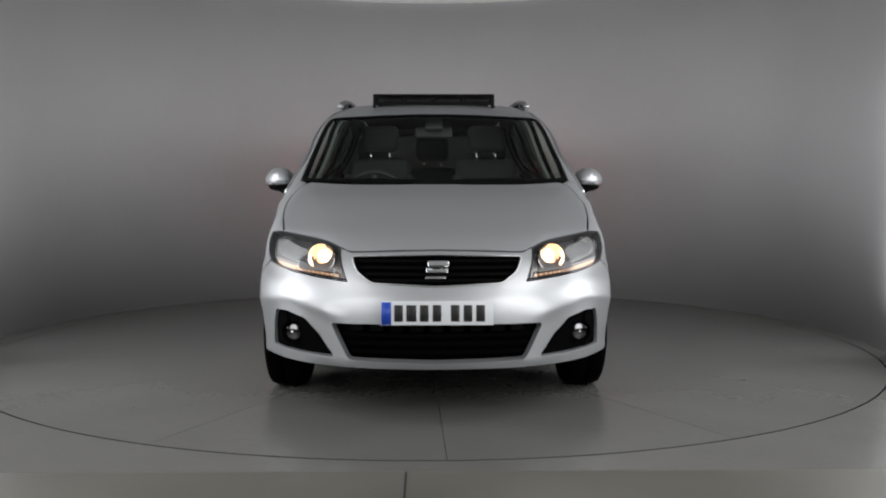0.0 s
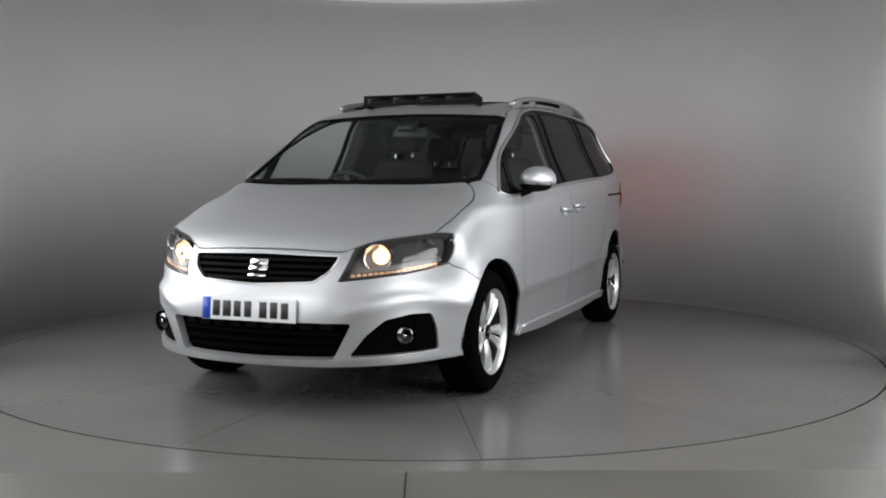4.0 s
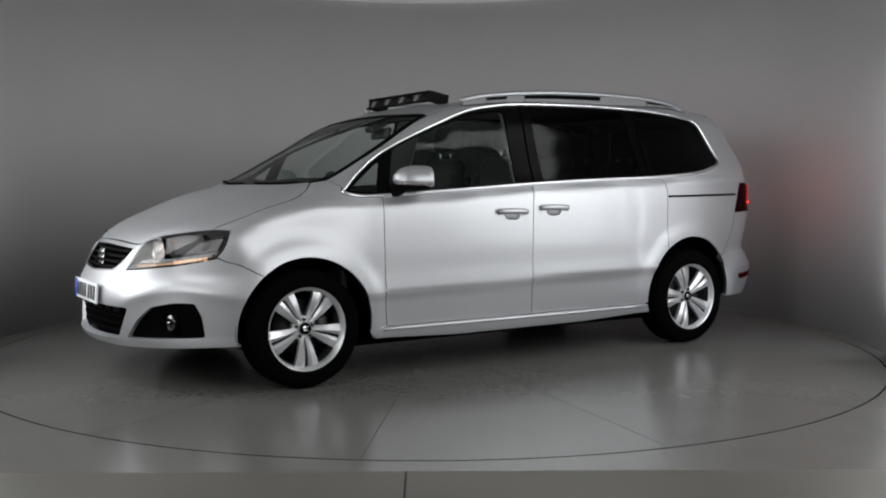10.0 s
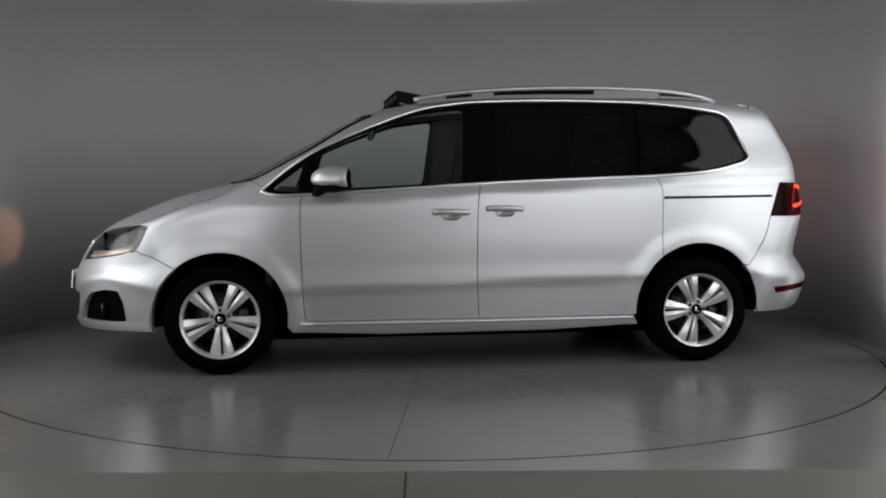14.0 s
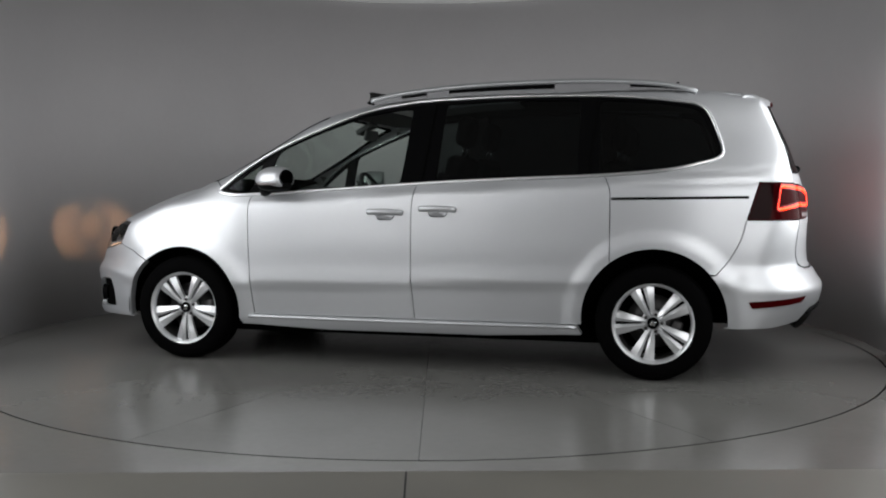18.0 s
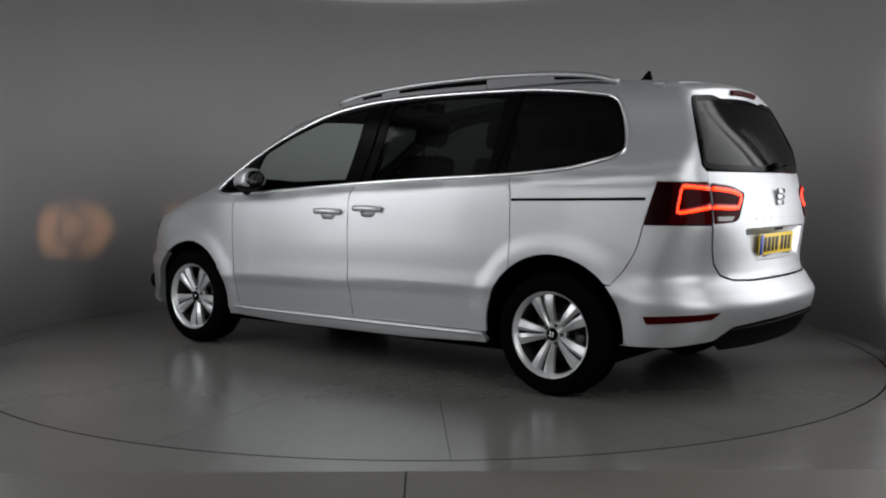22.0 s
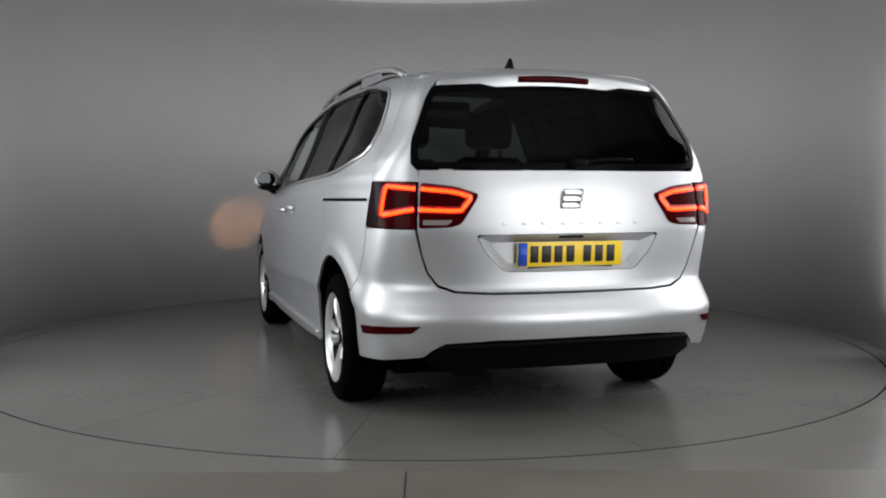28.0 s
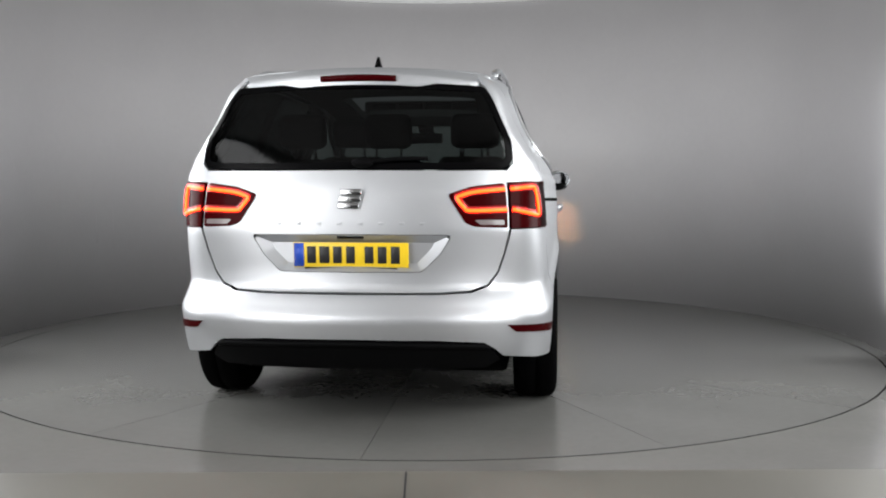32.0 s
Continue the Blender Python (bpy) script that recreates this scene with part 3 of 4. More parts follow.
for s in (1, -1):
    ridge = skin("side", spline([(1.0, 0.292), (0.4, 0.290), (-0.4, 0.290), (-1.03, 0.292)], 0.1), 0.016) * (1, s, 1)
    part("sill_ridge", tube(ridge, 0.012, False, 8), PAINT, car)

# windows of the flank
frame_out = DLO
Q1 = fillet([(1.175, 1.078), (1.012, 1.066), (0.952, 1.243)], 0.02)
G1 = fillet([(0.925, 1.072), (0.845, 1.315), (0.62, 1.412), (0.30, 1.530), (0.10, 1.562), (0.0, 1.570), (0.035, 1.112)], 0.03)
G2 = fillet([(-0.185, 1.140), (-0.215, 1.596), (-0.60, 1.608), (-1.015, 1.604), (-1.025, 1.172), (-0.6, 1.157)], 0.02)
G3 = fillet([(-1.150, 1.180), (-1.135, 1.602), (-1.42, 1.583), (-1.645, 1.55), (-1.70, 1.525), (-1.795, 1.32), (-1.79, 1.285), (-1.75, 1.262), (-1.53, 1.212)], 0.03)
panel("window_surround", TRIM, car, "side", frame_out, [Q1, G1, G2, G3], both=True, gap=0.003, lift=-0.003, label="gloss black window surround")
for name, poly, m, lab in (("quarter_light", Q1, CLEAR, "small clear triangular pane"), ("front_door_window", G1, CLEAR, "clear side window"), ("sliding_door_window", G2, PRIVACY, "dark privacy glass"), ("rear_side_window", G3, PRIVACY, "dark privacy glass")):
    panel(name, m, car, "side", poly, both=True, gap=-0.006, lift=-0.007, thick=0, grid=0.08, label=lab)
chrome_line = skin("side", dense(DLO, 0.02), 0.004)
for s in (1, -1):
    part("window_trim", tube([(a, b * s, c) for a, b, c in chrome_line], 0.0085, True, 6, 1.3), SATIN, car, "bright metal trim round the side windows")
# joints of the glass at the pillars
for pts in ([(-0.100, 1.118), (-0.145, 1.618)], [(-1.085, 1.160), (-1.125, 1.625)]):
    line = skin("side", spline(pts), 0.002)
    for s in (1, -1):
        part("pillar_joint", tube([(a, b * s, c) for a, b, c in line], 0.004, False, 5), DARK, car)

# the sliding door's rail
rail = fillet([(-1.222, 1.021), (-1.222, 1.036), (-1.965, 1.046), (-1.965, 1.031)], 0.004)
panel("door_rail", DARK, car, "side", rail, both=True, lift=0.003, thick=0.006, gap=0, label="black sliding door rail")

# door handles
for hx, hz in ((0.108, 0.945), (-0.216, 0.965)):
    base = skin("side", [(hx, hz)])[0]
    for s in (1, -1):
        h = part("door_handle", tube(spline([(hx - 0.105, (base[1] + 0.004) * s, hz - 0.004), (hx - 0.085, (base[1] + 0.026) * s, hz), (hx, (base[1] + 0.034) * s, hz + 0.004), (hx + 0.085, (base[1] + 0.026) * s, hz + 0.003), (hx + 0.105, (base[1] + 0.004) * s, hz)]), 0.017, False, 10, 0.75, (0, s, 0)), PAINT, car, "silver door handle")
        cup = dense(CUPS[0 if hx > 0 else 1], 0.012)
        mid, n = cup.mean(0), len(cup)
        V = np.vstack([skin("side", mid + (cup - mid) * q, -0.020 * (1 - q * q) ** 0.6) for q in (1.0, 0.9, 0.7, 0.4, 0.05)]) * (1, s, 1)
        F = [(k * n + i, k * n + (i + 1) % n, (k + 1) * n + (i + 1) % n, (k + 1) * n + i) for k in range(4) for i in range(n)]
        mesh_object("handle_recess", V, F if s > 0 else [q[::-1] for q in F], PAINT, h, True)

# front bumper, grille, intake, lamps (degrees from the middle line, height)
K = SU["front"]
HEAD = [(24.4, 0.656), (33.0, 0.670), (41.5, 0.686), (49.0, 0.706)] + HEAD_OUT[::-1] + HEAD_TOP[::-1]
GRILLE = fillet(sym([(0, 0.776), (24.6, 0.768), (22.0, 0.700), (17.5, 0.648), (0, 0.634)]), 0.02, K)
INTAKE = fillet(sym([(0, 0.462), (27.4, 0.457), (22.8, 0.292), (0, 0.283)]), 0.02, K)
FOG = fillet([(27.0, 0.300), (51.4, 0.316), (50.7, 0.42), (48.8, 0.492), (43, 0.494), (36.0, 0.470), (31.2, 0.400)], 0.016, K)
front_half = ([(0, 0.247), (20, 0.249), (40, 0.256), (55, 0.262), (61.5, 0.262)] + to_angle(arc(0, -10, 50, 20), "front") + to_angle(WING_SEAM[::-1], "front")
              + [(54.6, 0.724), (49.0, 0.704), (41.5, 0.684), (33.0, 0.668), (24.2, 0.653), (26.5, 0.725), (28.8, 0.806), (25.2, 0.785), (12, 0.792), (0, 0.795)])
FOG_R = [(-u, v) for u, v in FOG]


def bumper_shape(p, n):
    a = np.abs(p[:, 1])
    k = np.clip((p[:, 0] - 1.75) / 0.15, 0, 1)
    # the ledge that sweeps from the plate over the fog lamps
    ridge = 0.455 + 0.085 * np.clip((a - 0.45) / 0.25, 0, 1) - 0.05 * np.clip((a - 0.75) / 0.15, 0, 1)
    w = np.exp(-((p[:, 2] - ridge - 0.035) / 0.03)**2) * np.clip((a - 0.42) / 0.1, 0, 1)
    lip = np.exp(-((p[:, 2] - 0.272) / 0.022)**2)
    scoop = np.exp(-((p[:, 2] - 0.612) / 0.048)**2) * np.clip((a - 0.30) / 0.25, 0, 1) * np.clip((0.90 - a) / 0.12, 0, 1)
    return p + n * (k * (0.010 * w + 0.007 * lip - 0.006 * scoop))[:, None]


bumper = panel("front_bumper", PAINT, car, "front", sym(front_half), [GRILLE, INTAKE, FOG, FOG_R], grid=0.022, edge=0.015, thick=0.04, shape=bumper_shape, label="silver front bumper")
back = [tuple(v) for v in inset(dense(GRILLE, 0.03, K), -0.02) / (K, 1)]
panel("grille_back", DARK, car, "front", back, lift=-0.045, thick=0)
gframe = [tuple(v) for v in inset(dense(GRILLE, 0.02, K), 0.010) / (K, 1)]
panel("grille_frame", TRIM, car, "front", GRILLE, [gframe], lift=-0.006, thick=0.03, gap=0, grid=0.02)
edge_line = skin("front", dense(GRILLE, 0.015, K) / (K, 1), 0.001)
part("grille_trim", tube(edge_line, 0.004, True, 6), SATIN, car, "thin bright line round the grille")
for z, w in ((0.748, 23.2), (0.718, 22.2), (0.688, 20.4), (0.660, 17.6)):
    slat = fillet([(-w, z - 0.006), (w, z - 0.006), (w, z + 0.006), (-w, z + 0.006)], 0.003, K)
    panel("grille_slat", BLACK, car, "front", slat, lift=-0.012, thick=0.03, gap=0, grid=0.03)
back = [tuple(v) for v in inset(dense(INTAKE, 0.03, K), -0.02) / (K, 1)]
panel("intake_back", DARK, car, "front", back, lift=-0.07, thick=0)
for z, w in ((0.405, 25.0), (0.365, 24.2), (0.325, 23.2)):
    slat = [(-w, z - 0.007), (w, z - 0.007), (w, z + 0.007), (-w, z + 0.007)]
    panel("intake_slat", DARK, car, "front", slat, lift=-0.03, thick=0.03, gap=0, grid=0.03)
for i in range(9):
    a = -21 + 5.25 * i
    tooth = fillet([(a - 1.7, 0.428), (a + 1.7, 0.428), (a + 1.7, 0.452), (a - 1.7, 0.452)], 0.004, K)
    panel("intake_tooth", BLACK, car, "front", tooth, lift=-0.02, thick=0.02, gap=0, grid=0.05)
for s in (1, -1):
    fog = [(u * s, v) for u, v in FOG]
    back = [tuple(v) for v in inset(dense(fog, 0.03, K), -0.015) / (K, 1)]
    pod = panel("fog_lamp_recess", DARK, car, "front", back, lift=-0.035, thick=0)
    c = Vector(skin("front", [(41.5 * s, 0.392)], -0.02)[0])
    aim = Vector((0.93, 0.30 * s, 0)).normalized().to_track_quat("Z", "Y").to_matrix().to_4x4()
    place = Matrix.Translation(c) @ aim
    b = bmesh.new()
    bmesh.ops.create_cone(b, cap_ends=False, segments=32, radius1=0.048, radius2=0.055, depth=0.03, matrix=place)
    lamp = part("fog_lamp", b, BLACK, car, "round fog lamp")
    b = bmesh.new()
    bmesh.ops.create_uvsphere(b, u_segments=28, v_segments=12, radius=0.045, matrix=place @ Matrix.Diagonal((1, 1, 0.30, 1)))
    part("fog_lamp_reflector", b, FOGREF, lamp)
    b = bmesh.new()
    bmesh.ops.create_uvsphere(b, u_segments=14, v_segments=10, radius=0.010, matrix=place @ Matrix.Translation((0, 0, 0.006)))
    part("fog_lamp_bulb", b, CHROME, lamp)

# headlamps
for s in (1, -1):
    head = [(u * s, v) for u, v in HEAD]
    unit = panel("headlamp", LENS, car, "front", head, lift=0.002, thick=0.004, gap=0.002, grid=0.03, label="clear-lens headlamp with a lit dipped beam")
    case = [tuple(v) for v in inset(dense(head, 0.02, K), 0.002) / (K, 1)]
    bores = []
    for u, v, r in ((35.2, 0.757, 0.034), (49.5, 0.803, 0.024)):
        q = Vector(skin("front", [(u * s, v)], -0.040)[0]) - 0.045 * Vector((0.985, 0.17 * s, -0.025))
        a0 = math.degrees(math.atan2(q.y, q.x - 1.35))
        bores.append([(a0 + r / K * 1.25 * math.cos(k * math.pi / 10), q.z + r * math.sin(k * math.pi / 10)) for k in range(20)])
    panel("lamp_housing", LAMPCASE, unit, "front", case, bores, lift=-0.075, thick=0, gap=0, grid=0.03)
    inner = [tuple(v) for v in inset(dense(head, 0.02, K), 0.008) / (K, 1)]
    panel("lamp_bezel", LAMPDARK, unit, "front", head, [inner], lift=-0.004, thick=0.07, gap=0.002, grid=0.03)
    tray = [(q * s, v) for q, v in fillet([(38.5, 0.735), (45, 0.745), (55.0, 0.765), (56.2, 0.850), (50, 0.852), (44.5, 0.842), (40.0, 0.80)], 0.012, K)]
    panel("lamp_insert", LAMPDARK, unit, "front", tray, lift=-0.045, thick=0.02, gap=0, grid=0.03)
    ledge = [(q * s, v) for q, v in [(28.5, 0.690), (41.5, 0.706), (53.5, 0.738), (53.5, 0.750), (41.5, 0.722), (29.2, 0.708)]]
    panel("lamp_ledge", LAMPCASE, unit, "front", ledge, lift=-0.02, thick=0.05, gap=0, grid=0.03)
    for u, v, r, on in ((35.2, 0.757, 0.066, True), (49.5, 0.803, 0.045, False)):
        c = Vector(skin("front", [(u * s, v)], -0.040)[0])
        place = Matrix.Translation(c) @ Vector((0.985, 0.17 * s, -0.025)).normalized().to_track_quat("Z", "Y").to_matrix().to_4x4()
        sleeve = [(0.82, -0.72), (0.92, -0.30), (0.98, 0.0), (1.0, 0.25), (1.06, 0.25)]
        dish = [(0.45, -0.84), (0.66, -0.82), (0.82, -0.72)]
        barrel = [(0.02, -2.3), (0.42, -2.3), (0.43, -0.86), (0.70, -0.85), (0.86, -0.74), (0.97, -0.30), (1.05, 0.24)]
        for prof, name, m, lab in ((dish, "lamp_dish", DIPPED if on else REFLECTOR, "glowing reflector dish" if on else "main beam reflector dish"), (sleeve, "lamp_sleeve", REFLECTOR, ""), (barrel, "lamp_barrel", DARK, "")):
            b = bmesh.new()
            rings = []
            for q, h in prof:
                ring = []
                for k in range(28):
                    e = k * math.pi / 14
                    ux, uy = math.cos(e), math.sin(e)
                    if 0.1 < q < 0.45:
                        # the mouth of the beam: squarish, wider than high, added to shape its wall patch
                        g = 1 / max(abs(ux), abs(uy)) * 0.45 + 0.55
                        ux, uy = ux * g * 0.92, uy * g * 0.42
                    ring.append(b.verts.new(place @ Vector((r * q * ux, r * q * uy, r * h))))
                rings.append(ring)
            for A, B in zip(rings, rings[1:]):
                for k in range(28):
                    b.faces.new((A[k], A[(k + 1) % 28], B[(k + 1) % 28], B[k]))
            part(name, b, m, unit, lab)
        b = bmesh.new()
        bmesh.ops.create_uvsphere(b, u_segments=20, v_segments=12, radius=0.004 if on else 0.010, matrix=place @ Matrix.Translation((0, 0, -1.9 * r)))
        part("lamp_bulb", b, BULB if on else SATIN, unit, "lit bulb" if on else "unlit bulb")
        if on:
            # a bent wire gobo before the bulb, added unseen to notch the wall patch
            oval = [place @ Vector((r * 0.15 * math.cos(e), r * (0.12 * math.sin(e) + 0.02), -0.86 * r)) for e in np.linspace(0, 2 * math.pi, 25)[:-1]]
            part("beam_screen", tube(oval, 0.0017, True, 6, 1.0, place.to_3x3() @ Vector((0, 0, 1))), DARK, unit)
            part("beam_screen", box((0.006, r * 0.14, 0.001), place @ Matrix.Translation((0, -0.17 * r, -0.86 * r))), DARK, unit)
        b = bmesh.new()
        bmesh.ops.create_uvsphere(b, u_segments=24, v_segments=12, radius=1, matrix=place @ Matrix.Translation((0, 0, -0.80 * r)) @ Matrix.Diagonal((0.46 * r, 0.46 * r, 0.14 * r, 1)))
        part("lamp_lens", b, HOTLENS if on else LENS, unit, "bright beam lens" if on else "")
    for k in range(16):
        a, z0 = 27.5 + 1.55 * k, 0.672 + 0.0021 * k + 0.00003 * k * k
        strip = [(u * s, v) for u, v in fillet([(a, z0), (a + 1.1, z0 + 0.002), (a + 1.1, z0 + (0.022 if k > 8 else 0.012)), (a, z0 + (0.020 if k > 8 else 0.010))], 0.002, K)]
        panel("side_light", SIDEHOT if k > 8 else SIDELIT, unit, "front", strip, lift=-0.02, thick=0.012, gap=0, grid=0.03, label="faintly lit amber position lamp")

# windscreen wipers, lying low in the black band
for pts in ([(1.372, 0.58), (1.403, 0.36), (1.418, 0.10)], [(1.417, -0.12), (1.398, -0.40), (1.345, -0.64)]):
    arm = [tuple(q) for q in skin("top", spline(pts), 0.004)]
    blade = part("windscreen_wiper", tube(arm, 0.005, False, 6), BLACK, car, "black windscreen wiper")
    x, y, z = arm[-1]
    part("wiper_pivot", box((0.03, 0.03, 0.012), pose(x, y, z), 0.005), BLACK, blade)

# mirrors
for s in (1, -1):
    place = Matrix.Translation((0.812, 0.948 * s, 1.138)) @ Matrix.Rotation(radians(-16 * s), 4, "Z")
    b = bmesh.new()
    bmesh.ops.create_uvsphere(b, u_segments=36, v_segments=24, radius=1)
    for v in b.verts:
        x, y, z = v.co
        x = max(x, -0.80)
        full = math.sqrt((1 - x ** 6) / (1 - x ** 2)) if x < 0 else 1.0
        v.co = (0.124 * x, 0.087 * y * full * (1 - 0.10 * z), 0.078 * z * full * (1.0 if z > 0 else 0.70))
    bmesh.ops.transform(b, matrix=place, verts=b.verts)
    m = flat_shade_sharp(part("door_mirror", b, PAINT, car, "silver door mirror with black foot"), 50)
    b = bmesh.new()
    bmesh.ops.create_uvsphere(b, u_segments=28, v_segments=12, radius=1, matrix=place @ Matrix.Translation((-0.099, 0, 0.0095)) @ Matrix.Diagonal((0.004, 0.069, 0.053, 1)))
    part("mirror_glass", b, DARKMIRROR, m)
    b = bmesh.new()
    bmesh.ops.create_uvsphere(b, u_segments=28, v_segments=14, radius=1, matrix=place @ Matrix.Translation((-0.004, -0.006 * s, -0.036)) @ Matrix.Diagonal((0.116, 0.083, 0.036, 1)))
    part("mirror_base", b, BLACK, m)
    part("mirror_foot", tube(spline([(0.90, 0.865 * s, 1.052), (0.885, 0.90 * s, 1.066), (0.86, 0.94 * s, 1.088)]), 0.036, False, 10, 0.6), BLACK, m)
    part("indicator", tube([tuple(place @ Vector(q)) for q in ((0.088, 0.050 * s, -0.022), (0.02, 0.086 * s, -0.026), (-0.078, 0.070 * s, -0.024))], 0.008, False, 8), WHITELENS, m, "clear indicator strip")

WEB = mat("rail_web", (0.17, 0.17, 0.175), rough=0.6, metal=0.3, var=0.05, scale=8)
# roof rails, aerial, wind deflector
RAIL = curve([(0.30, 1.628), (0.12, 1.664), (-0.15, 1.693), (-0.5, 1.713), (-0.9, 1.720), (-1.2, 1.714), (-1.45, 1.696), (-1.60, 1.670), (-1.69, 1.640)])
for s in (1, -1):
    def rail_at(x, dz=0.0):
        return (x, (0.622 - 0.02 * max(0, -x - 0.8)) * s, float(RAIL(x)) + dz)
    r = part("roof_rail", tube([rail_at(x) for x in np.linspace(0.29, -1.68, 44)], 0.019, False, 12, 0.85), RAILMAT, car, "satin silver roof rail")
    # feet carry the rail; dark strips stand in for shade in the gaps between
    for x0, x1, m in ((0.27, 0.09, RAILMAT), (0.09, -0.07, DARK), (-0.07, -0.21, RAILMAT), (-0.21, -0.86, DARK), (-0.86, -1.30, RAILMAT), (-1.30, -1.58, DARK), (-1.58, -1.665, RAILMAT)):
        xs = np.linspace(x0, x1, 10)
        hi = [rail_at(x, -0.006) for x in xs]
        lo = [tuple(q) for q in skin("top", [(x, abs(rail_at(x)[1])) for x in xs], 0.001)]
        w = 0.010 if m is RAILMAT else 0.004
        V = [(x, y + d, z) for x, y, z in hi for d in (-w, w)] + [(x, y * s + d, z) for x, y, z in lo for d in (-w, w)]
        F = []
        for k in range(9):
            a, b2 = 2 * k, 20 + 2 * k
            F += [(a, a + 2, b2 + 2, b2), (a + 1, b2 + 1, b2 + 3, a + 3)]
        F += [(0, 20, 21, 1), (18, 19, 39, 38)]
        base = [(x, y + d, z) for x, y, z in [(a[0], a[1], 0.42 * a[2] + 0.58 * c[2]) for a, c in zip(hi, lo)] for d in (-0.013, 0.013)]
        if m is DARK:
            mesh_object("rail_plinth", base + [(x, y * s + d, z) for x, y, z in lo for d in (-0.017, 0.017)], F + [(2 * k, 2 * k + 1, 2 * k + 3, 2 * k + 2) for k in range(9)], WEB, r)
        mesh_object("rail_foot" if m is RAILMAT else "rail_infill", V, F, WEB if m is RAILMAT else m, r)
b = bmesh.new()
fin = [(-1.48, 1.685), (-1.51, 1.705), (-1.545, 1.748), (-1.562, 1.766), (-1.572, 1.762), (-1.58, 1.71), (-1.61, 1.685)]
for y in (0.006, -0.006):
    b.faces.new([b.verts.new((x, y * (1 if z > 1.71 else 3), z)) for x, z in fin])
b.verts.ensure_lookup_table()
for i in range(7):
    j = (i + 1) % 7
    b.faces.new((b.verts[i], b.verts[j], b.verts[7 + j], b.verts[7 + i]))
bmesh.ops.recalc_face_normals(b, faces=b.faces)
part("aerial", b, TRIM, car, "small black fin aerial", smooth=False)
MATT = mat("matt_black", (0.003, 0.003, 0.003), rough=0.7, spec=0.12)
# the deflector stands up along the front of the sunroof opening
b = box((0.10, 0.80, 0.012), pose(0.33, 0, 1.693, 0, -8, 0), 0.004)
d = part("wind_deflector", b, MATT, car, "raised black mesh wind deflector")
for y in (-0.395, 0.395):
    part("deflector_arm", box((0.15, 0.012, 0.075), pose(0.30, y, 1.658, 0, -10, 0), 0.004), MATT, d)
part("deflector_foot", box((0.02, 0.80, 0.016), pose(0.385, 0, 1.640, 0, 20, 0), 0.004), MATT, d)
MESHED = glass("fine_mesh", (0.07, 0.07, 0.07), 0.6)
for i in range(5):
    part("deflector_post", box((0.012, 0.02, 0.05), pose(0.372, -0.384 + 0.192 * i, 1.665, 0, -10, 0), 0.003), MATT, d)
for i in range(4):
    part("deflector_mesh", box((0.002, 0.172, 0.046), pose(0.372, -0.288 + 0.192 * i, 1.665, 0, -10, 0)), MESHED, d, "fine grey mesh")

# tailgate, rear glass, lamps, bumper
GLASS_R = fillet(sym([(0, 1.178), (24, 1.176), (37.0, 1.180), (39.3, 1.190), (40.5, 1.220), (40.8, 1.30), (39.7, 1.50), (38.6, 1.560), (22, 1.578), (0, 1.584)]), 0.02, K)
glass_in = [tuple(v) for v in inset(dense(GLASS_R, 0.02, K), 0.03) / (K, 1)]
panel("rear_screen_border", TRIM, car, "rear", GLASS_R, [glass_in], lift=0.002, gap=0.001, label="black border of the rear screen")
panel("rear_screen", PRIVACY, car, "rear", glass_in, lift=-0.001, gap=-0.006, thick=0, grid=0.06, label="dark privacy glass rear screen")
pillar_half = to_angle(PILLAR, "rear") + [(38.6, 1.124), (39.0, 1.166), (40.7, 1.200), (41.2, 1.30), (40.1, 1.50), (39.0, 1.572), (38.4, 1.60)]
for s in (1, -1):
    panel("rear_pillar", PAINT, car, "rear", [(u * s, v) for u, v in pillar_half], gap=-0.003, lift=-0.0012, grid=0.025, label="silver rear roof pillar")
RECESS = fillet(sym([(0, 0.886), (25.0, 0.884), (22.5, 0.80), (18.2, 0.722), (0, 0.720)]), 0.018, K)
gate_half = [(0, 0.629), (22, 0.629), (29.6, 0.635), (34.0, 0.660), (36.4, 0.718), (37.5, 0.80), (38.15, 0.91), (38.3, 1.05), (38.8, 1.174), (24, 1.172), (0, 1.174)]
gate = panel("tailgate", PAINT, car, "rear", sym(gate_half), [RECESS], grid=0.028, label="silver tailgate")
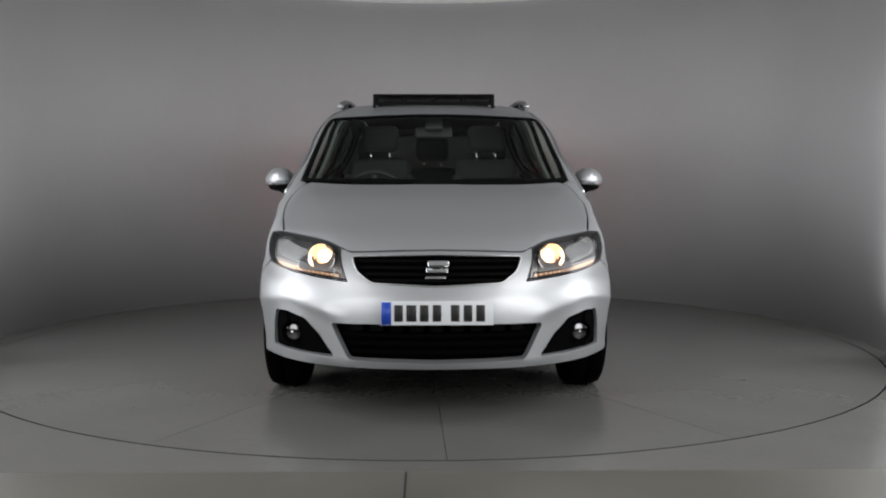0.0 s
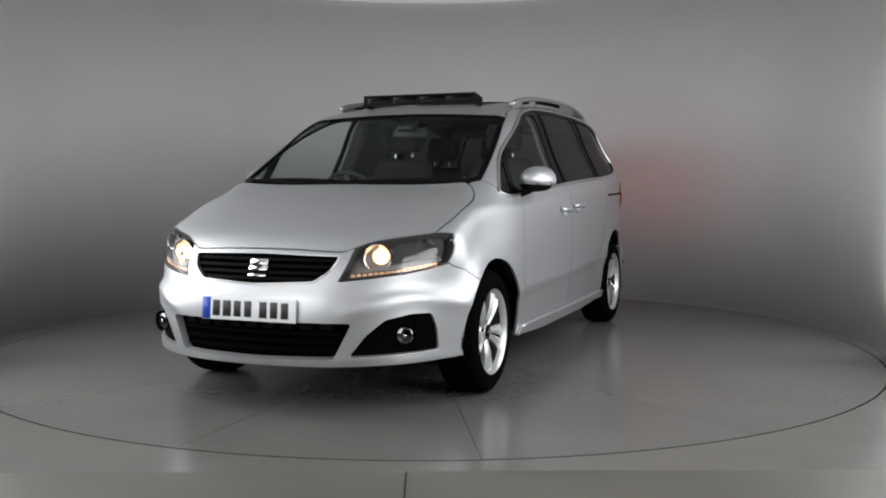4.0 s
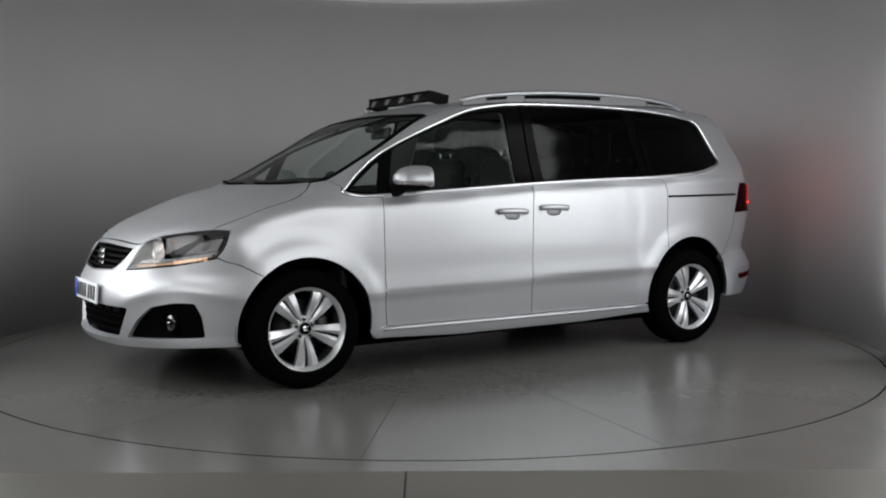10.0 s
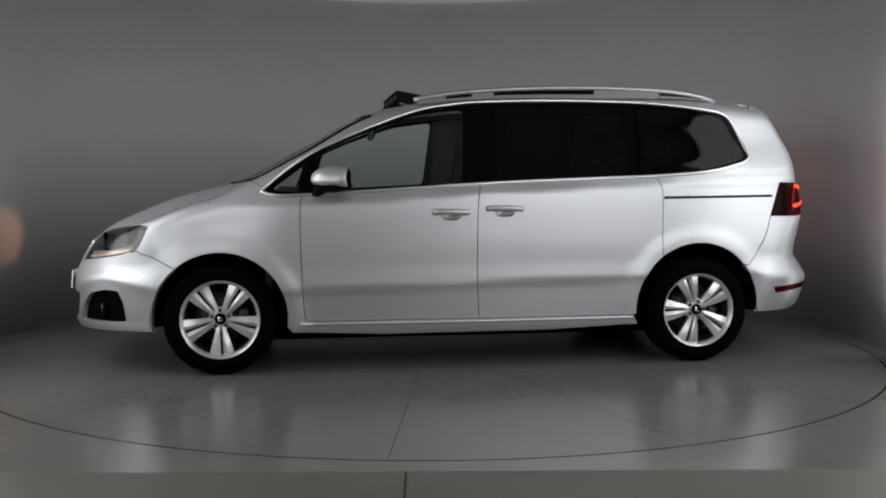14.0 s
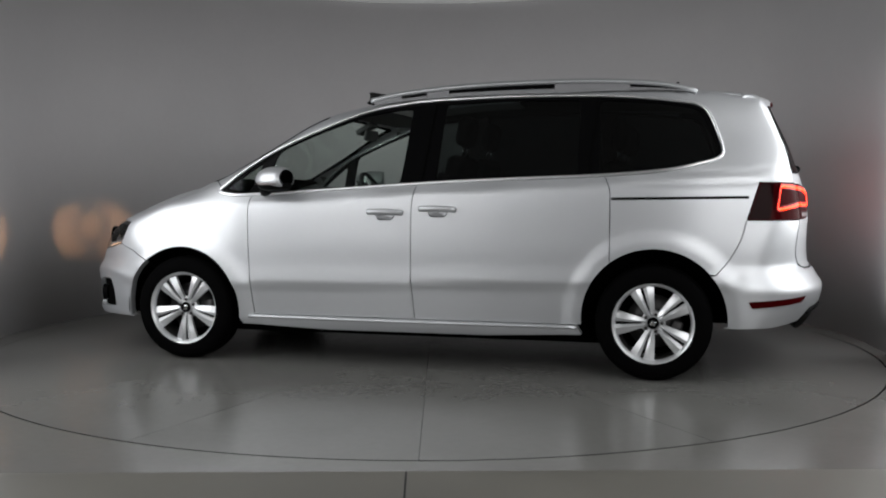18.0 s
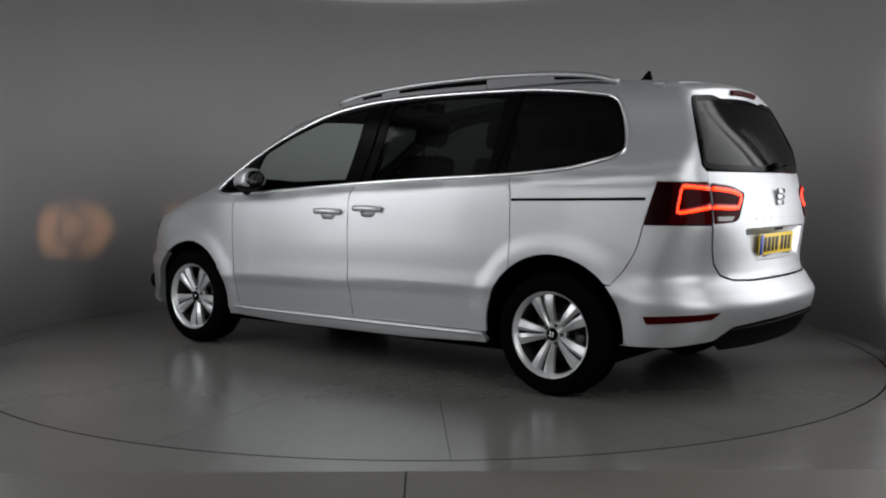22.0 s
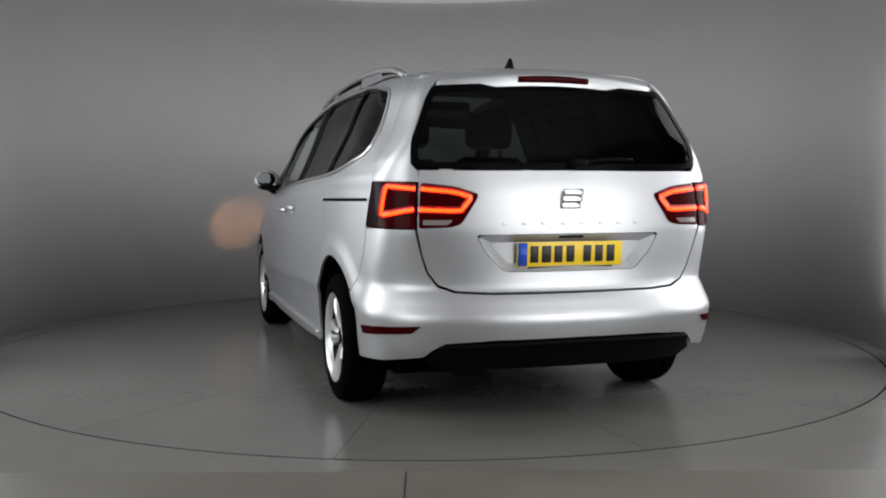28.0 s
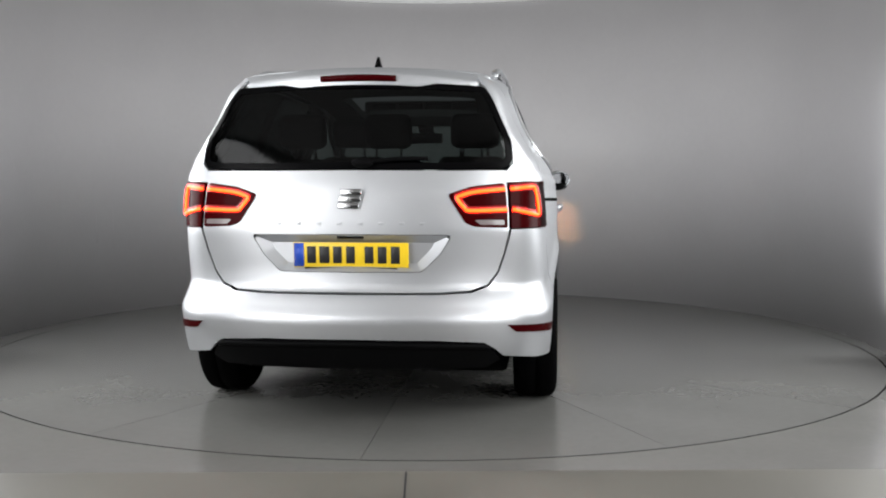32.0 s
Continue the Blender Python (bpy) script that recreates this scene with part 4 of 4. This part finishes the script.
# the number plate's recess
inner = [tuple(v) for v in inset(dense(RECESS, 0.02, K), 0.035) / (K, 1)]
panel("recess_floor", PAINT, gate, "rear", inner, lift=-0.04, thick=0, gap=0)
o_uv = dense(RECESS, 0.02, K)
i_uv = inset(o_uv, 0.035)
A, B = skin("rear", o_uv / (K, 1), -0.002), skin("rear", i_uv / (K, 1), -0.04)
n = len(A)
mesh_object("recess_wall", np.vstack((A, B)), [(i, (i + 1) % n, n + (i + 1) % n, n + i) for i in range(n)], PAINT, gate, True)
for s in (1, -1):
    outer = [(u * s, v) for u, v in fillet([(38.8, 1.120)] + to_angle([(-2.021, 1.124), (-1.988, 1.02), (-1.955, 0.914)], "rear") + [(38.4, 0.914)], 0.008, K)]
    inn = [(u * s, v) for u, v in fillet([(37.9, 1.118), (30, 1.100), (24.6, 1.068), (24.9, 1.045), (28.3, 0.935), (30.5, 0.920), (37.7, 0.914)], 0.014, K)]
    for poly, name in ((outer, "tail_lamp"), (inn, "tailgate_lamp")):
        lampo = panel(name, REDLENS, car, "rear", poly, lift=0.005, thick=0.02, gap=0.001, grid=0.03, label="dark red rear lamp with a glowing light guide")
        if name == "tail_lamp":
            end = to_angle([(-2.026, 1.118), (-1.993, 1.02), (-1.961, 0.919)], "rear") + [(49.2, 0.919), (48.6, 1.02), (48.0, 1.117)]
            panel("lamp_end", DARKLENS, lampo, "rear", [(u * s, v) for u, v in fillet(end, 0.006, K)], lift=0.0065, thick=0.004, gap=0, grid=0.03, label="smoked outer end of the lens")
            line = spline([(38.9, 1.089), (44.8, 1.099), (46.2, 1.091), (46.9, 1.03), (47.3, 0.985), (46.4, 0.973), (38.9, 0.999)], 1.0)
        else:
            line = spline([(37.7, 1.089), (30.5, 1.075), (27.2, 1.057), (26.6, 1.046), (28.2, 1.003), (29.5, 0.993), (37.7, 0.997)], 1.0)
        part("lens_glow", tube(skin("rear", [(u * s, v) for u, v in line], 0.0045), 0.019, False, 8, 0.25, (-1, 0, 0)), REDGLOW, lampo)
        part("light_guide", tube(skin("rear", [(u * s, v) for u, v in line], 0.007), 0.0085, False, 8, 0.6, (-1, 0, 0)), REDLED, lampo, "glowing red light guide")
    white = [(u * s, v) for u, v in fillet([(30.2, 0.952), (36.8, 0.952), (36.8, 0.930), (31.4, 0.930)], 0.006, K)]
    panel("reversing_lamp", WHITELENS, car, "rear", white, lift=0.0085, thick=0.005, gap=0, grid=0.03, label="clear reversing lamp")
    refl = [(u * s, v) for u, v in fillet([(36.5, 0.487), (55.3, 0.462), (54.3, 0.425), (38.8, 0.452)], 0.008, K)]
    panel("rear_reflector", REDLENS, car, "rear", refl, lift=0.006, thick=0.012, gap=0, grid=0.03, label="red rear reflector")

rear_half = ([(0, 0.428), (20, 0.424), (31.5, 0.408), (34.5, 0.375), (37.0, 0.340), (48, 0.312), (60.8, 0.305)] + to_angle(arc(1, 184, 140, 24), "rear") + to_angle(REAR_SEAM[::-1], "rear")
             + [(55.4, 0.911), (38.5, 0.911), (37.7, 0.80), (36.6, 0.715), (34.2, 0.655), (29.8, 0.630), (22, 0.624), (0, 0.624)])


def rear_shape(p, n):
    k = np.clip((-p[:, 0] - 1.85) / 0.2, 0, 1)
    a = np.abs(p[:, 1])
    ridge = np.exp(-((p[:, 2] - 0.522) / 0.018)**2)
    scoop = np.exp(-((p[:, 2] - 0.57) / 0.03)**2)
    return p + n * (k * (0.005 * ridge - 0.003 * scoop))[:, None]


panel("rear_bumper", PAINT, car, "rear", sym(rear_half), grid=0.022, edge=0.015, thick=0.04, shape=rear_shape, label="silver rear bumper")
DIFF = fillet(sym([(0, 0.421), (20, 0.417), (30.8, 0.401), (34.0, 0.370), (36.8, 0.325), (34, 0.285), (20, 0.285), (0, 0.285)]), 0.01, K)
panel("rear_valance", BLACK, car, "rear", DIFF, lift=-0.006, thick=0.05, gap=0, label="black plastic rear valance")
part("valance_lip", tube(skin("rear", spline([(-33, 0.385), (-28, 0.396), (0, 0.408), (28, 0.396), (33, 0.385)], 1.0), 0.0), 0.012, False, 8), BLACK, car)

# spoiler with the high brake lamp
ys = np.linspace(-0.60, 0.60, 41)
sec = []
for y in ys:
    k = abs(y) / 0.60
    xb = -1.93
    xt = -2.125 + 0.085 * k * k
    zt = 1.622 - 0.045 * k * k
    zr = float(skin("top", [(xb, y)])[0][2]) + 0.004
    w = min(1, (1 - k) / 0.09)
    w = 0.12 + 0.88 * w * (2 - w)
    xt, zt = xb + (xt - xb) * w, zr - 0.012 + (zt - zr + 0.012) * w
    sec.append([(xb, y, zr), ((xb + xt) / 2, y, (zr + zt) / 2 + 0.012), (xt + 0.012, y, zt + 0.004), (xt, y, zt - 0.008 * w), (xt + 0.004, y, zt - 0.054 * w), ((xb + xt) / 2, y, (zr + zt) / 2 - 0.020 - 0.030 * w), (xb, y, zr - 0.02)])
V = [q for ring in sec for q in ring]
F = [(i * 7 + j, i * 7 + (j + 1) % 7, (i + 1) * 7 + (j + 1) % 7, (i + 1) * 7 + j) for i in range(40) for j in range(7)]
F += [tuple(range(7)), tuple(40 * 7 + j for j in range(6, -1, -1))]
spoiler = mesh_object("roof_spoiler", V, F, PAINT, car, True)
spoiler["label"] = "silver roof spoiler over the rear screen"
flat_shade_sharp(spoiler, 50)
sp = spline([(-2.112, -0.175, 1.595), (-2.121, -0.09, 1.598), (-2.124, 0, 1.599), (-2.121, 0.09, 1.598), (-2.112, 0.175, 1.595)])
part("high_brake_lamp", tube(sp, 0.018, False, 8, 0.9), REDLENS, spoiler, "red high-level brake lamp")

# rear wiper
part("rear_wiper", tube(spline([(-2.285, -0.05, 1.205), (-2.28, -0.20, 1.222), (-2.262, -0.34, 1.224)]), 0.010, False, 6), BLACK, car, "black rear wiper")
b = bmesh.new()
bmesh.ops.create_uvsphere(b, u_segments=16, v_segments=10, radius=1, matrix=Matrix.Translation((-2.292, -0.05, 1.205)) @ Matrix.Diagonal((0.03, 0.05, 0.024, 1)))
part("wiper_cap", b, BLACK, car)


# plates: the characters stand as plain bars
def plate(x, z, tilt, face, name, turn):
    top = part(name, box((0.008, 0.52, 0.111), pose(x, 0, z, 0, tilt, 0), 0.002), face, car, "number plate with plain dark bars")
    out = 0.0055 * turn
    part("plate_band", box((0.002, 0.045, 0.105), pose(x + out, -0.235 * turn, z, 0, tilt, 0)), PLATE_B, top, "blue band")
    for i in range(7):
        y = (-0.178 + 0.059 * i + (0.025 if i > 3 else 0)) * turn
        part("plate_bar", box((0.002, 0.040 if i != 1 else 0.046, 0.076), pose(x + out, y, z, 0, tilt, 0), 0.0008, 1), INK, top)


plate(2.404, 0.516, -4, PLATE_W, "front_number_plate", 1)
plate(-2.318, 0.795, -4, PLATE_Y, "rear_number_plate", -1)
part("plate_shelf", box((0.02, 0.42, 0.014), pose(-2.315, 0, 0.732), 0.003), BLACK, car)
part("plate_lamp", box((0.03, 0.12, 0.012), pose(-2.32, 0, 0.874), 0.003), BLACK, car)


# badges: plain slanted bars
def badge(x, z, w, h, turn, tilt, name, m):
    top = None
    for dz, dy, ww in ((0.325, 0.06, 0.92), (0.0, 0.0, 0.96), (-0.325, -0.06, 0.92)):
        o = part("badge" if top is None else "badge_bar", box((0.012, w * ww, h * 0.30), pose(x, dy * w * turn, z + dz * h, 0, tilt, 0), 0.004), m, car if top is None else top, "plain chrome badge" if top is None else "")
        top = top or o


badge(2.313, 0.706, 0.108, 0.096, 1, -36, "badge", CHROME)
badge(-2.338, 1.045, 0.105, 0.092, -1, 12, "badge", BADGE)
for i in range(8):
    y = 0.32 - 0.64 * i / 7
    p = Vector(skin("rear", [(math.degrees(math.atan2(y, 0.97)), 0.935)])[0])
    part("model_letter_bar", box((0.003, 0.024, 0.013), Matrix.Translation(p), 0.001), PAINT, car)

# underbody, arch liners, inner shell
part("underbody", box((3.4, 1.36, 0.20), pose(-0.02, 0, 0.265), 0.03), DARK, car)
part("front_undertray", box((0.50, 1.15, 0.03), pose(1.98, 0, 0.262), 0.01), DARK, car)
for i, (cx, cz, r) in enumerate(WHEELS):
    for s in (1, -1):
        b = bmesh.new()
        rings = [[b.verts.new((cx + (r + 0.012) * math.cos(a), y * s, cz + (r + 0.012) * math.sin(a))) for a in np.linspace(radians(-6), radians(186), 40)] for y in (0.885, 0.60)]
        for k in range(39):
            b.faces.new((rings[0][k], rings[0][k + 1], rings[1][k + 1], rings[1][k]))
        b.faces.new(rings[1])
        part("arch_liner", b, DARK, car)
shell = ([(2.1, 0.30), (2.1, 0.60), (1.70, 0.62), (1.70, 0.87), (1.25, 1.02)] + [(0.98, 1.03), (-0.07, 1.095), (-1.17, 1.14), (-1.53, 1.17), (-1.80, 1.22), (-2.05, 1.20), (-2.15, 0.60), (-2.1, 0.33), (-1.88, 0.30)] + arc(1, 180, 0, 30)
         + [(-1.0, 0.26), (1.0, 0.26)] + arc(0, 180, 0, 30) + [(1.9, 0.28)])
panel("inner_shell", DARK, car, "side", shell, both=True, lift=-0.022, thick=0, gap=0, grid=0.08)
panel("engine_cover", DARK, car, "top", sym_top([(2.2, 0), (2.17, 0.3), (1.85, 0.42), (1.66, 0.70), (1.2, 0.77), (1.32, 0.0)]), lift=-0.03, thick=0, gap=0, grid=0.1)

# wheels
def wheel(x, y, s, z=0.328):
    w = new("wheel")
    w.parent = car
    w.matrix_basis = Matrix.Translation((x, y * s, z)) @ (Matrix.Rotation(math.pi / 2, 4, "X") if s < 0 else Matrix.Rotation(math.pi / 2, 4, "X") @ Matrix.Rotation(math.pi, 4, "X"))
    return w


def lathe(profile, n=64):
    """Sweeps (r, z) points round the z axis; z points out of the wheel."""
    b = bmesh.new()
    rings = [[b.verts.new((r * math.cos(2 * math.pi * k / n), r * math.sin(2 * math.pi * k / n), z)) for k in range(n)] for r, z in profile]
    for A, B in zip(rings, rings[1:]):
        for k in range(n):
            b.faces.new((A[k], A[(k + 1) % n], B[(k + 1) % n], B[k]))
    bmesh.ops.recalc_face_normals(b, faces=b.faces)
    return b


def spoke(a, side):
    """One arm of a double spoke: a tapered bar with a ridge, that leans to one side."""
    b = bmesh.new()
    rows = []
    for q in np.linspace(0, 1, 9):
        r = 0.045 + q * 0.170
        off = side * (0.0135 + 0.029 * q)
        half = 0.0105 + 0.0225 * q
        zt = 0.012 + 0.028 * math.sin(q * 2.2) * 0.7 - 0.004 * q
        row = []
        for u, h in ((-1, -0.030), (-1, -0.006), (-0.35 * side if side else 0, 0.004), (1, -0.008), (1, -0.030)):
            v = Vector((r, off + u * half, zt + h))
            row.append(b.verts.new(Matrix.Rotation(a, 3, "Z") @ v))
        rows.append(row)
    for A, B in zip(rows, rows[1:]):
        for k in range(4):
            b.faces.new((A[k], A[k + 1], B[k + 1], B[k]))
    b.faces.new(rows[0]), b.faces.new(rows[-1][::-1])
    bmesh.ops.recalc_face_normals(b, faces=b.faces)
    return b


first = wheel(1.4595, 0.80, 1)
first.matrix_basis = first.matrix_basis @ Matrix.Rotation(radians(2), 4, "Z")
tyre_prof = [(0.222, 0.095), (0.228, 0.108), (0.245, 0.113), (0.275, 0.112), (0.300, 0.104), (0.317, 0.092), (0.325, 0.072), (0.3275, 0.04), (0.328, 0.012), (0.321, 0.010), (0.321, 0.004), (0.328, 0.002), (0.328, -0.04), (0.325, -0.072), (0.317, -0.092),
             (0.295, -0.108), (0.25, -0.112), (0.222, -0.095)]
part("tyre", lathe(tyre_prof, 72), RUBBER, first, "black rubber tyre")
rim_prof = [(0.2335, 0.100), (0.233, 0.106), (0.228, 0.108), (0.222, 0.104), (0.213, 0.092), (0.207, 0.075), (0.205, 0.05), (0.203, -0.02), (0.205, -0.10)]
flat_shade_sharp(part("rim", lathe(rim_prof[:6], 72), ALLOY, first, "silver five-spoke alloy rim"), 35)
part("rim_barrel", lathe(rim_prof[5:], 48), SHADE, first, "dark inside of the rim")
for k in range(5):
    for side in (1, -1):
        sb = spoke(radians(90 + 72 * k), side)
        bmesh.ops.translate(sb, verts=sb.verts, vec=(0, 0, 0.055))
        flat_shade_sharp(part("spoke", sb, ALLOY, first), 30)
    bb = bmesh.new()
    a = radians(90 + 36 + 72 * k)
    bmesh.ops.create_cone(bb, cap_ends=True, segments=6, radius1=0.010, radius2=0.010, depth=0.02, matrix=Matrix.Translation((0.050 * math.cos(a), 0.050 * math.sin(a), 0.060)))
    part("wheel_bolt", bb, STEEL, first, smooth=False)
flat_shade_sharp(part("hub", lathe([(0.070, 0.02), (0.070, 0.050), (0.064, 0.058), (0.040, 0.062), (0.034, 0.072)], 40), ALLOY, first), 35)
flat_shade_sharp(part("hub_cap", lathe([(0.034, 0.070), (0.033, 0.078), (0.026, 0.080), (0.0005, 0.080)], 32), TRIM, first, "dark hub cap"), 35)
part("cap_mark", box((0.028, 0.026, 0.004), pose(0, 0, 0.0815), 0.001), CHROME, first)
part("brake_disc", lathe([(0.06, -0.01), (0.152, -0.01), (0.152, -0.032), (0.06, -0.032)], 48), STEEL, first, "grey brake disc")
part("brake_caliper", box((0.07, 0.16, 0.08), pose(-0.13, 0.03, -0.02), 0.015), STEEL, first)
part("wheel_back", lathe([(0.0005, -0.06), (0.20, -0.06)], 32), DARK, first)


def repeat_wheel(x, y, s, spin):
    w = wheel(x, y, s)
    w.matrix_basis = w.matrix_basis @ Matrix.Rotation(radians(spin), 4, "Z")
    for o in list(first.children):
        c = o.copy()
        scene.collection.objects.link(c)
        c.parent = w


repeat_wheel(1.4595, 0.80, -1, 20)
repeat_wheel(-1.4595, 0.815, 1, -17)
repeat_wheel(-1.4595, 0.815, -1, 50)

# ---- the cabin ----
panel("headliner", CABIN, car, "top", sym_top([(0.50, 0.0), (0.47, 0.45), (0.40, 0.60), (-0.6, 0.58), (-1.9, 0.54), (-1.98, 0.0)]), [HOLE], lift=-0.045, thick=0, gap=0, grid=0.1, label="pale grey headlining")
hole3 = skin("top", dense(HOLE, 0.04), 0.0)
hole4 = skin("top", dense(HOLE, 0.04), -0.045)
n = len(hole3)
mesh_object("sunroof_reveal", np.vstack((hole3, hole4)), [(i, (i + 1) % n, n + (i + 1) % n, n + i) for i in range(n)], CABIN, car, True)
lining = ([(1.16, 1.12)] + top_to_side(SCREEN_SIDE)[6:] + top_to_side([q for q in ROOF_SIDE[1:] if q[0] > -1.80]) + [(-1.86, 1.50), (-1.92, 1.30), (-1.90, 1.10), (-1.20, 1.10)] + dlo_low(-1.18, -1.77) + DLO_BACK[::-1] + DLO_TOP[::-1][1:])
panel("pillar_lining", CABIN, car, "side", lining, both=True, lift=-0.032, thick=0, gap=0.0, grid=0.05, keep=0.53, label="pale grey pillar lining")
for_b = [(0.02, 1.09), (-0.01, 1.575), (-0.20, 1.60), (-0.175, 1.11)]
panel("pillar_lining", CABIN, car, "side", for_b, both=True, lift=-0.035, thick=0.02, gap=0.0, grid=0.06, label="pale grey pillar lining")
card = DOOR_F[::-1] + dlo_low(0.98, -1.75) + [(-1.85, 0.90), (-0.98, 0.86), (-0.96, 0.50), (0.97, 0.45)]
panel("door_card", DASH, car, "side", card, both=True, lift=-0.075, thick=0, gap=0.0, grid=0.1, label="dark door card")
part("cabin_floor", box((3.3, 1.16, 0.04), pose(-0.45, 0, 0.42), 0.01), DASH, car)
part("bulkhead", box((0.04, 1.6, 0.62), pose(1.18, 0, 0.70), 0.01), DASH, car)


def dashboard():
    """A rolled dashboard with an instrument hood and a centre stack."""
    sec = [(1.24, 0.72), (1.24, 1.03), (1.10, 1.055), (0.92, 1.045), (0.80, 1.015), (0.74, 0.96), (0.76, 0.84), (0.86, 0.70)]
    b = bmesh.new()
    rows = []
    for y in np.linspace(-0.78, 0.78, 27):
        hood = 0.045 * math.exp(-((y + 0.38) / 0.17)**4)
        rows.append([b.verts.new((x - (0.03 if 2 < i < 6 else 0) * hood * 10, y, z + (hood if 1 < i < 5 else 0) - 0.02 * (abs(y) / 0.78)**4)) for i, (x, z) in enumerate(sec)])
    for A, B in zip(rows, rows[1:]):
        for k in range(len(sec) - 1):
            b.faces.new((A[k], A[k + 1], B[k + 1], B[k]))
    bmesh.ops.recalc_face_normals(b, faces=b.faces)
    d = part("dashboard", b, DASH, car, "dark dashboard")
    part("centre_stack", box((0.16, 0.30, 0.40), pose(0.80, 0, 0.80, 0, -14, 0), 0.02), DASH, d)


dashboard()
# steering wheel, on the car's right
sw = Matrix.Translation((0.60, -0.38, 1.02)) @ Matrix.Rotation(radians(-64), 4, "Y")
ring = [sw @ Vector((0.185 * math.cos(a), 0.185 * math.sin(a), 0)) for a in np.linspace(0, 2 * math.pi, 41)[:-1]]
wheel_rim = part("steering_wheel", tube(ring, 0.016, True, 8, 1.0, sw.to_3x3() @ Vector((0, 0, 1))), DASH, car, "black three-spoke steering wheel")
b = bmesh.new()
bmesh.ops.create_uvsphere(b, u_segments=20, v_segments=10, radius=1, matrix=sw @ Matrix.Diagonal((0.075, 0.085, 0.03, 1)))
part("wheel_boss", b, DASH, wheel_rim)
for a in (0, 180, 270):
    part("wheel_spoke", box((0.13, 0.03, 0.014), sw @ Matrix.Rotation(radians(a), 4, "Z") @ Matrix.Translation((0.115, 0, 0)), 0.004), SATIN, wheel_rim)
b = box((0.03, 0.24, 0.075), pose(0.50, 0, 1.445, 0, -12, 0), 0.014)
rv = part("rear_view_mirror", b, DASH, car, "black rear-view mirror")
part("mirror_stalk", box((0.14, 0.11, 0.04), pose(0.53, 0, 1.495, 0, 28, 0), 0.012), DASH, rv)


def seat(x, y, w, name, tall=1.0, rec=-12):
    """A seat with a cushion, a backrest with bolsters and a headrest on two bright posts."""
    s = new(name)
    s.parent = car
    s.matrix_basis = Matrix.Translation((x, y, 0))
    s["label"] = "dark cloth seat with a headrest"
    part("cushion", box((0.50, w, 0.16), pose(0.16, 0, 0.66, 0, -6, 0), 0.055, 4), CLOTH, s)
    back = pose(-0.13, 0, 0.70, 0, rec, 0)
    h = 0.60 * tall
    bb = box((0.13, w, h), back @ Matrix.Translation((0, 0, h / 2)), 0.05, 4)
    for v in bb.verts:
        k = (v.co.z - 0.70) / h
        v.co.y *= 1 - 0.16 * max(0, k - 0.55) / 0.45
    bk = part("backrest", bb, CLOTH, s)
    for side in (1, -1):
        part("bolster", box((0.10, 0.07, h * 0.75), back @ Matrix.Translation((0.05, side * (w / 2 - 0.035), h * 0.42)), 0.03, 3), CLOTH, s)
    hb = box((0.10, 0.265, 0.19), back @ Matrix.Translation((0.012, 0, h + 0.155)), 0.045, 4)
    hr = part("headrest", hb, CLOTH, s)
    for side in (1, -1):
        part("headrest_post", tube([back @ Vector((0.0, side * 0.068, h - 0.02)), back @ Vector((0.005, side * 0.068, h + 0.10))], 0.0075, False, 8), CHROME, hr)
    return s


for y in (0.385, -0.385):
    seat(0.00, y, 0.50, "front_seat")
for y in (0.48, 0.0, -0.48):
    seat(-0.98, y, 0.44, "middle_seat", 0.93)


def folded_seat(x, y, w):
    """A rear seat with its backrest folded down flat over the cushion."""
    s = new("rear_seat")
    s.parent = car
    s.matrix_basis = Matrix.Translation((x, y, 0))
    s["label"] = "dark cloth seat folded flat"
    part("cushion", box((0.46, w, 0.12), pose(0.05, 0, 0.52), 0.04, 3), CLOTH, s)
    part("backrest", box((0.54, w, 0.10), pose(0.02, 0, 0.64, 0, 3, 0), 0.04, 3), CLOTH, s)


for y in (0.36, -0.36):
    folded_seat(-1.66, y, 0.46)

deck = new("turntable")
tagged(deck, "round polished grey turntable deck under the car", "turntable")
N_SEG, GAPW = 14, 0.0013
wedge = bmesh.new()
half = math.pi / N_SEG
arc_pts = [(2.930 * math.cos(a), 2.930 * math.sin(a)) for a in np.linspace(-half + GAPW / 2.930, half - GAPW / 2.930, 13)]
arc_pts = [(GAPW / math.sin(half), 0.0)] + arc_pts
top = [wedge.verts.new((x, y, 0)) for x, y in arc_pts]
low = [wedge.verts.new((x, y, -0.06)) for x, y in arc_pts]
wedge.faces.new(top)
for i in range(len(top)):
    j = (i + 1) % len(top)
    wedge.faces.new((top[j], top[i], low[i], low[j]))
wedge.normal_update()
bmesh.ops.recalc_face_normals(wedge, faces=wedge.faces)
for f in wedge.faces:
    f.material_index = 0 if abs(f.normal.z) > 0.5 else 1
sector = part("deck_panel", wedge, TABLE, deck, smooth=False)
sector.data.materials.append(GAP)
sector.matrix_basis = Matrix.Rotation(half + radians(1.2), 4, "Z")
for k in range(1, N_SEG):
    o = sector.copy()
    scene.collection.objects.link(o)
    o.parent = deck
    o.matrix_basis = Matrix.Rotation(half * (2 * k + 1) + radians(1.2), 4, "Z")


def motions():
    """The table turns and carries the car."""
    rows, deck_rows = [], []
    for t, a in TURN:
        r = Matrix.Rotation(radians(a), 4, "Z")
        rows.append((t, r @ Matrix.Translation((-0.115, 0.048, 0))))
        deck_rows.append((t, Matrix.Translation((*DC, 0)) @ r))
    walk(car, rows)
    walk(deck, deck_rows)


motions()
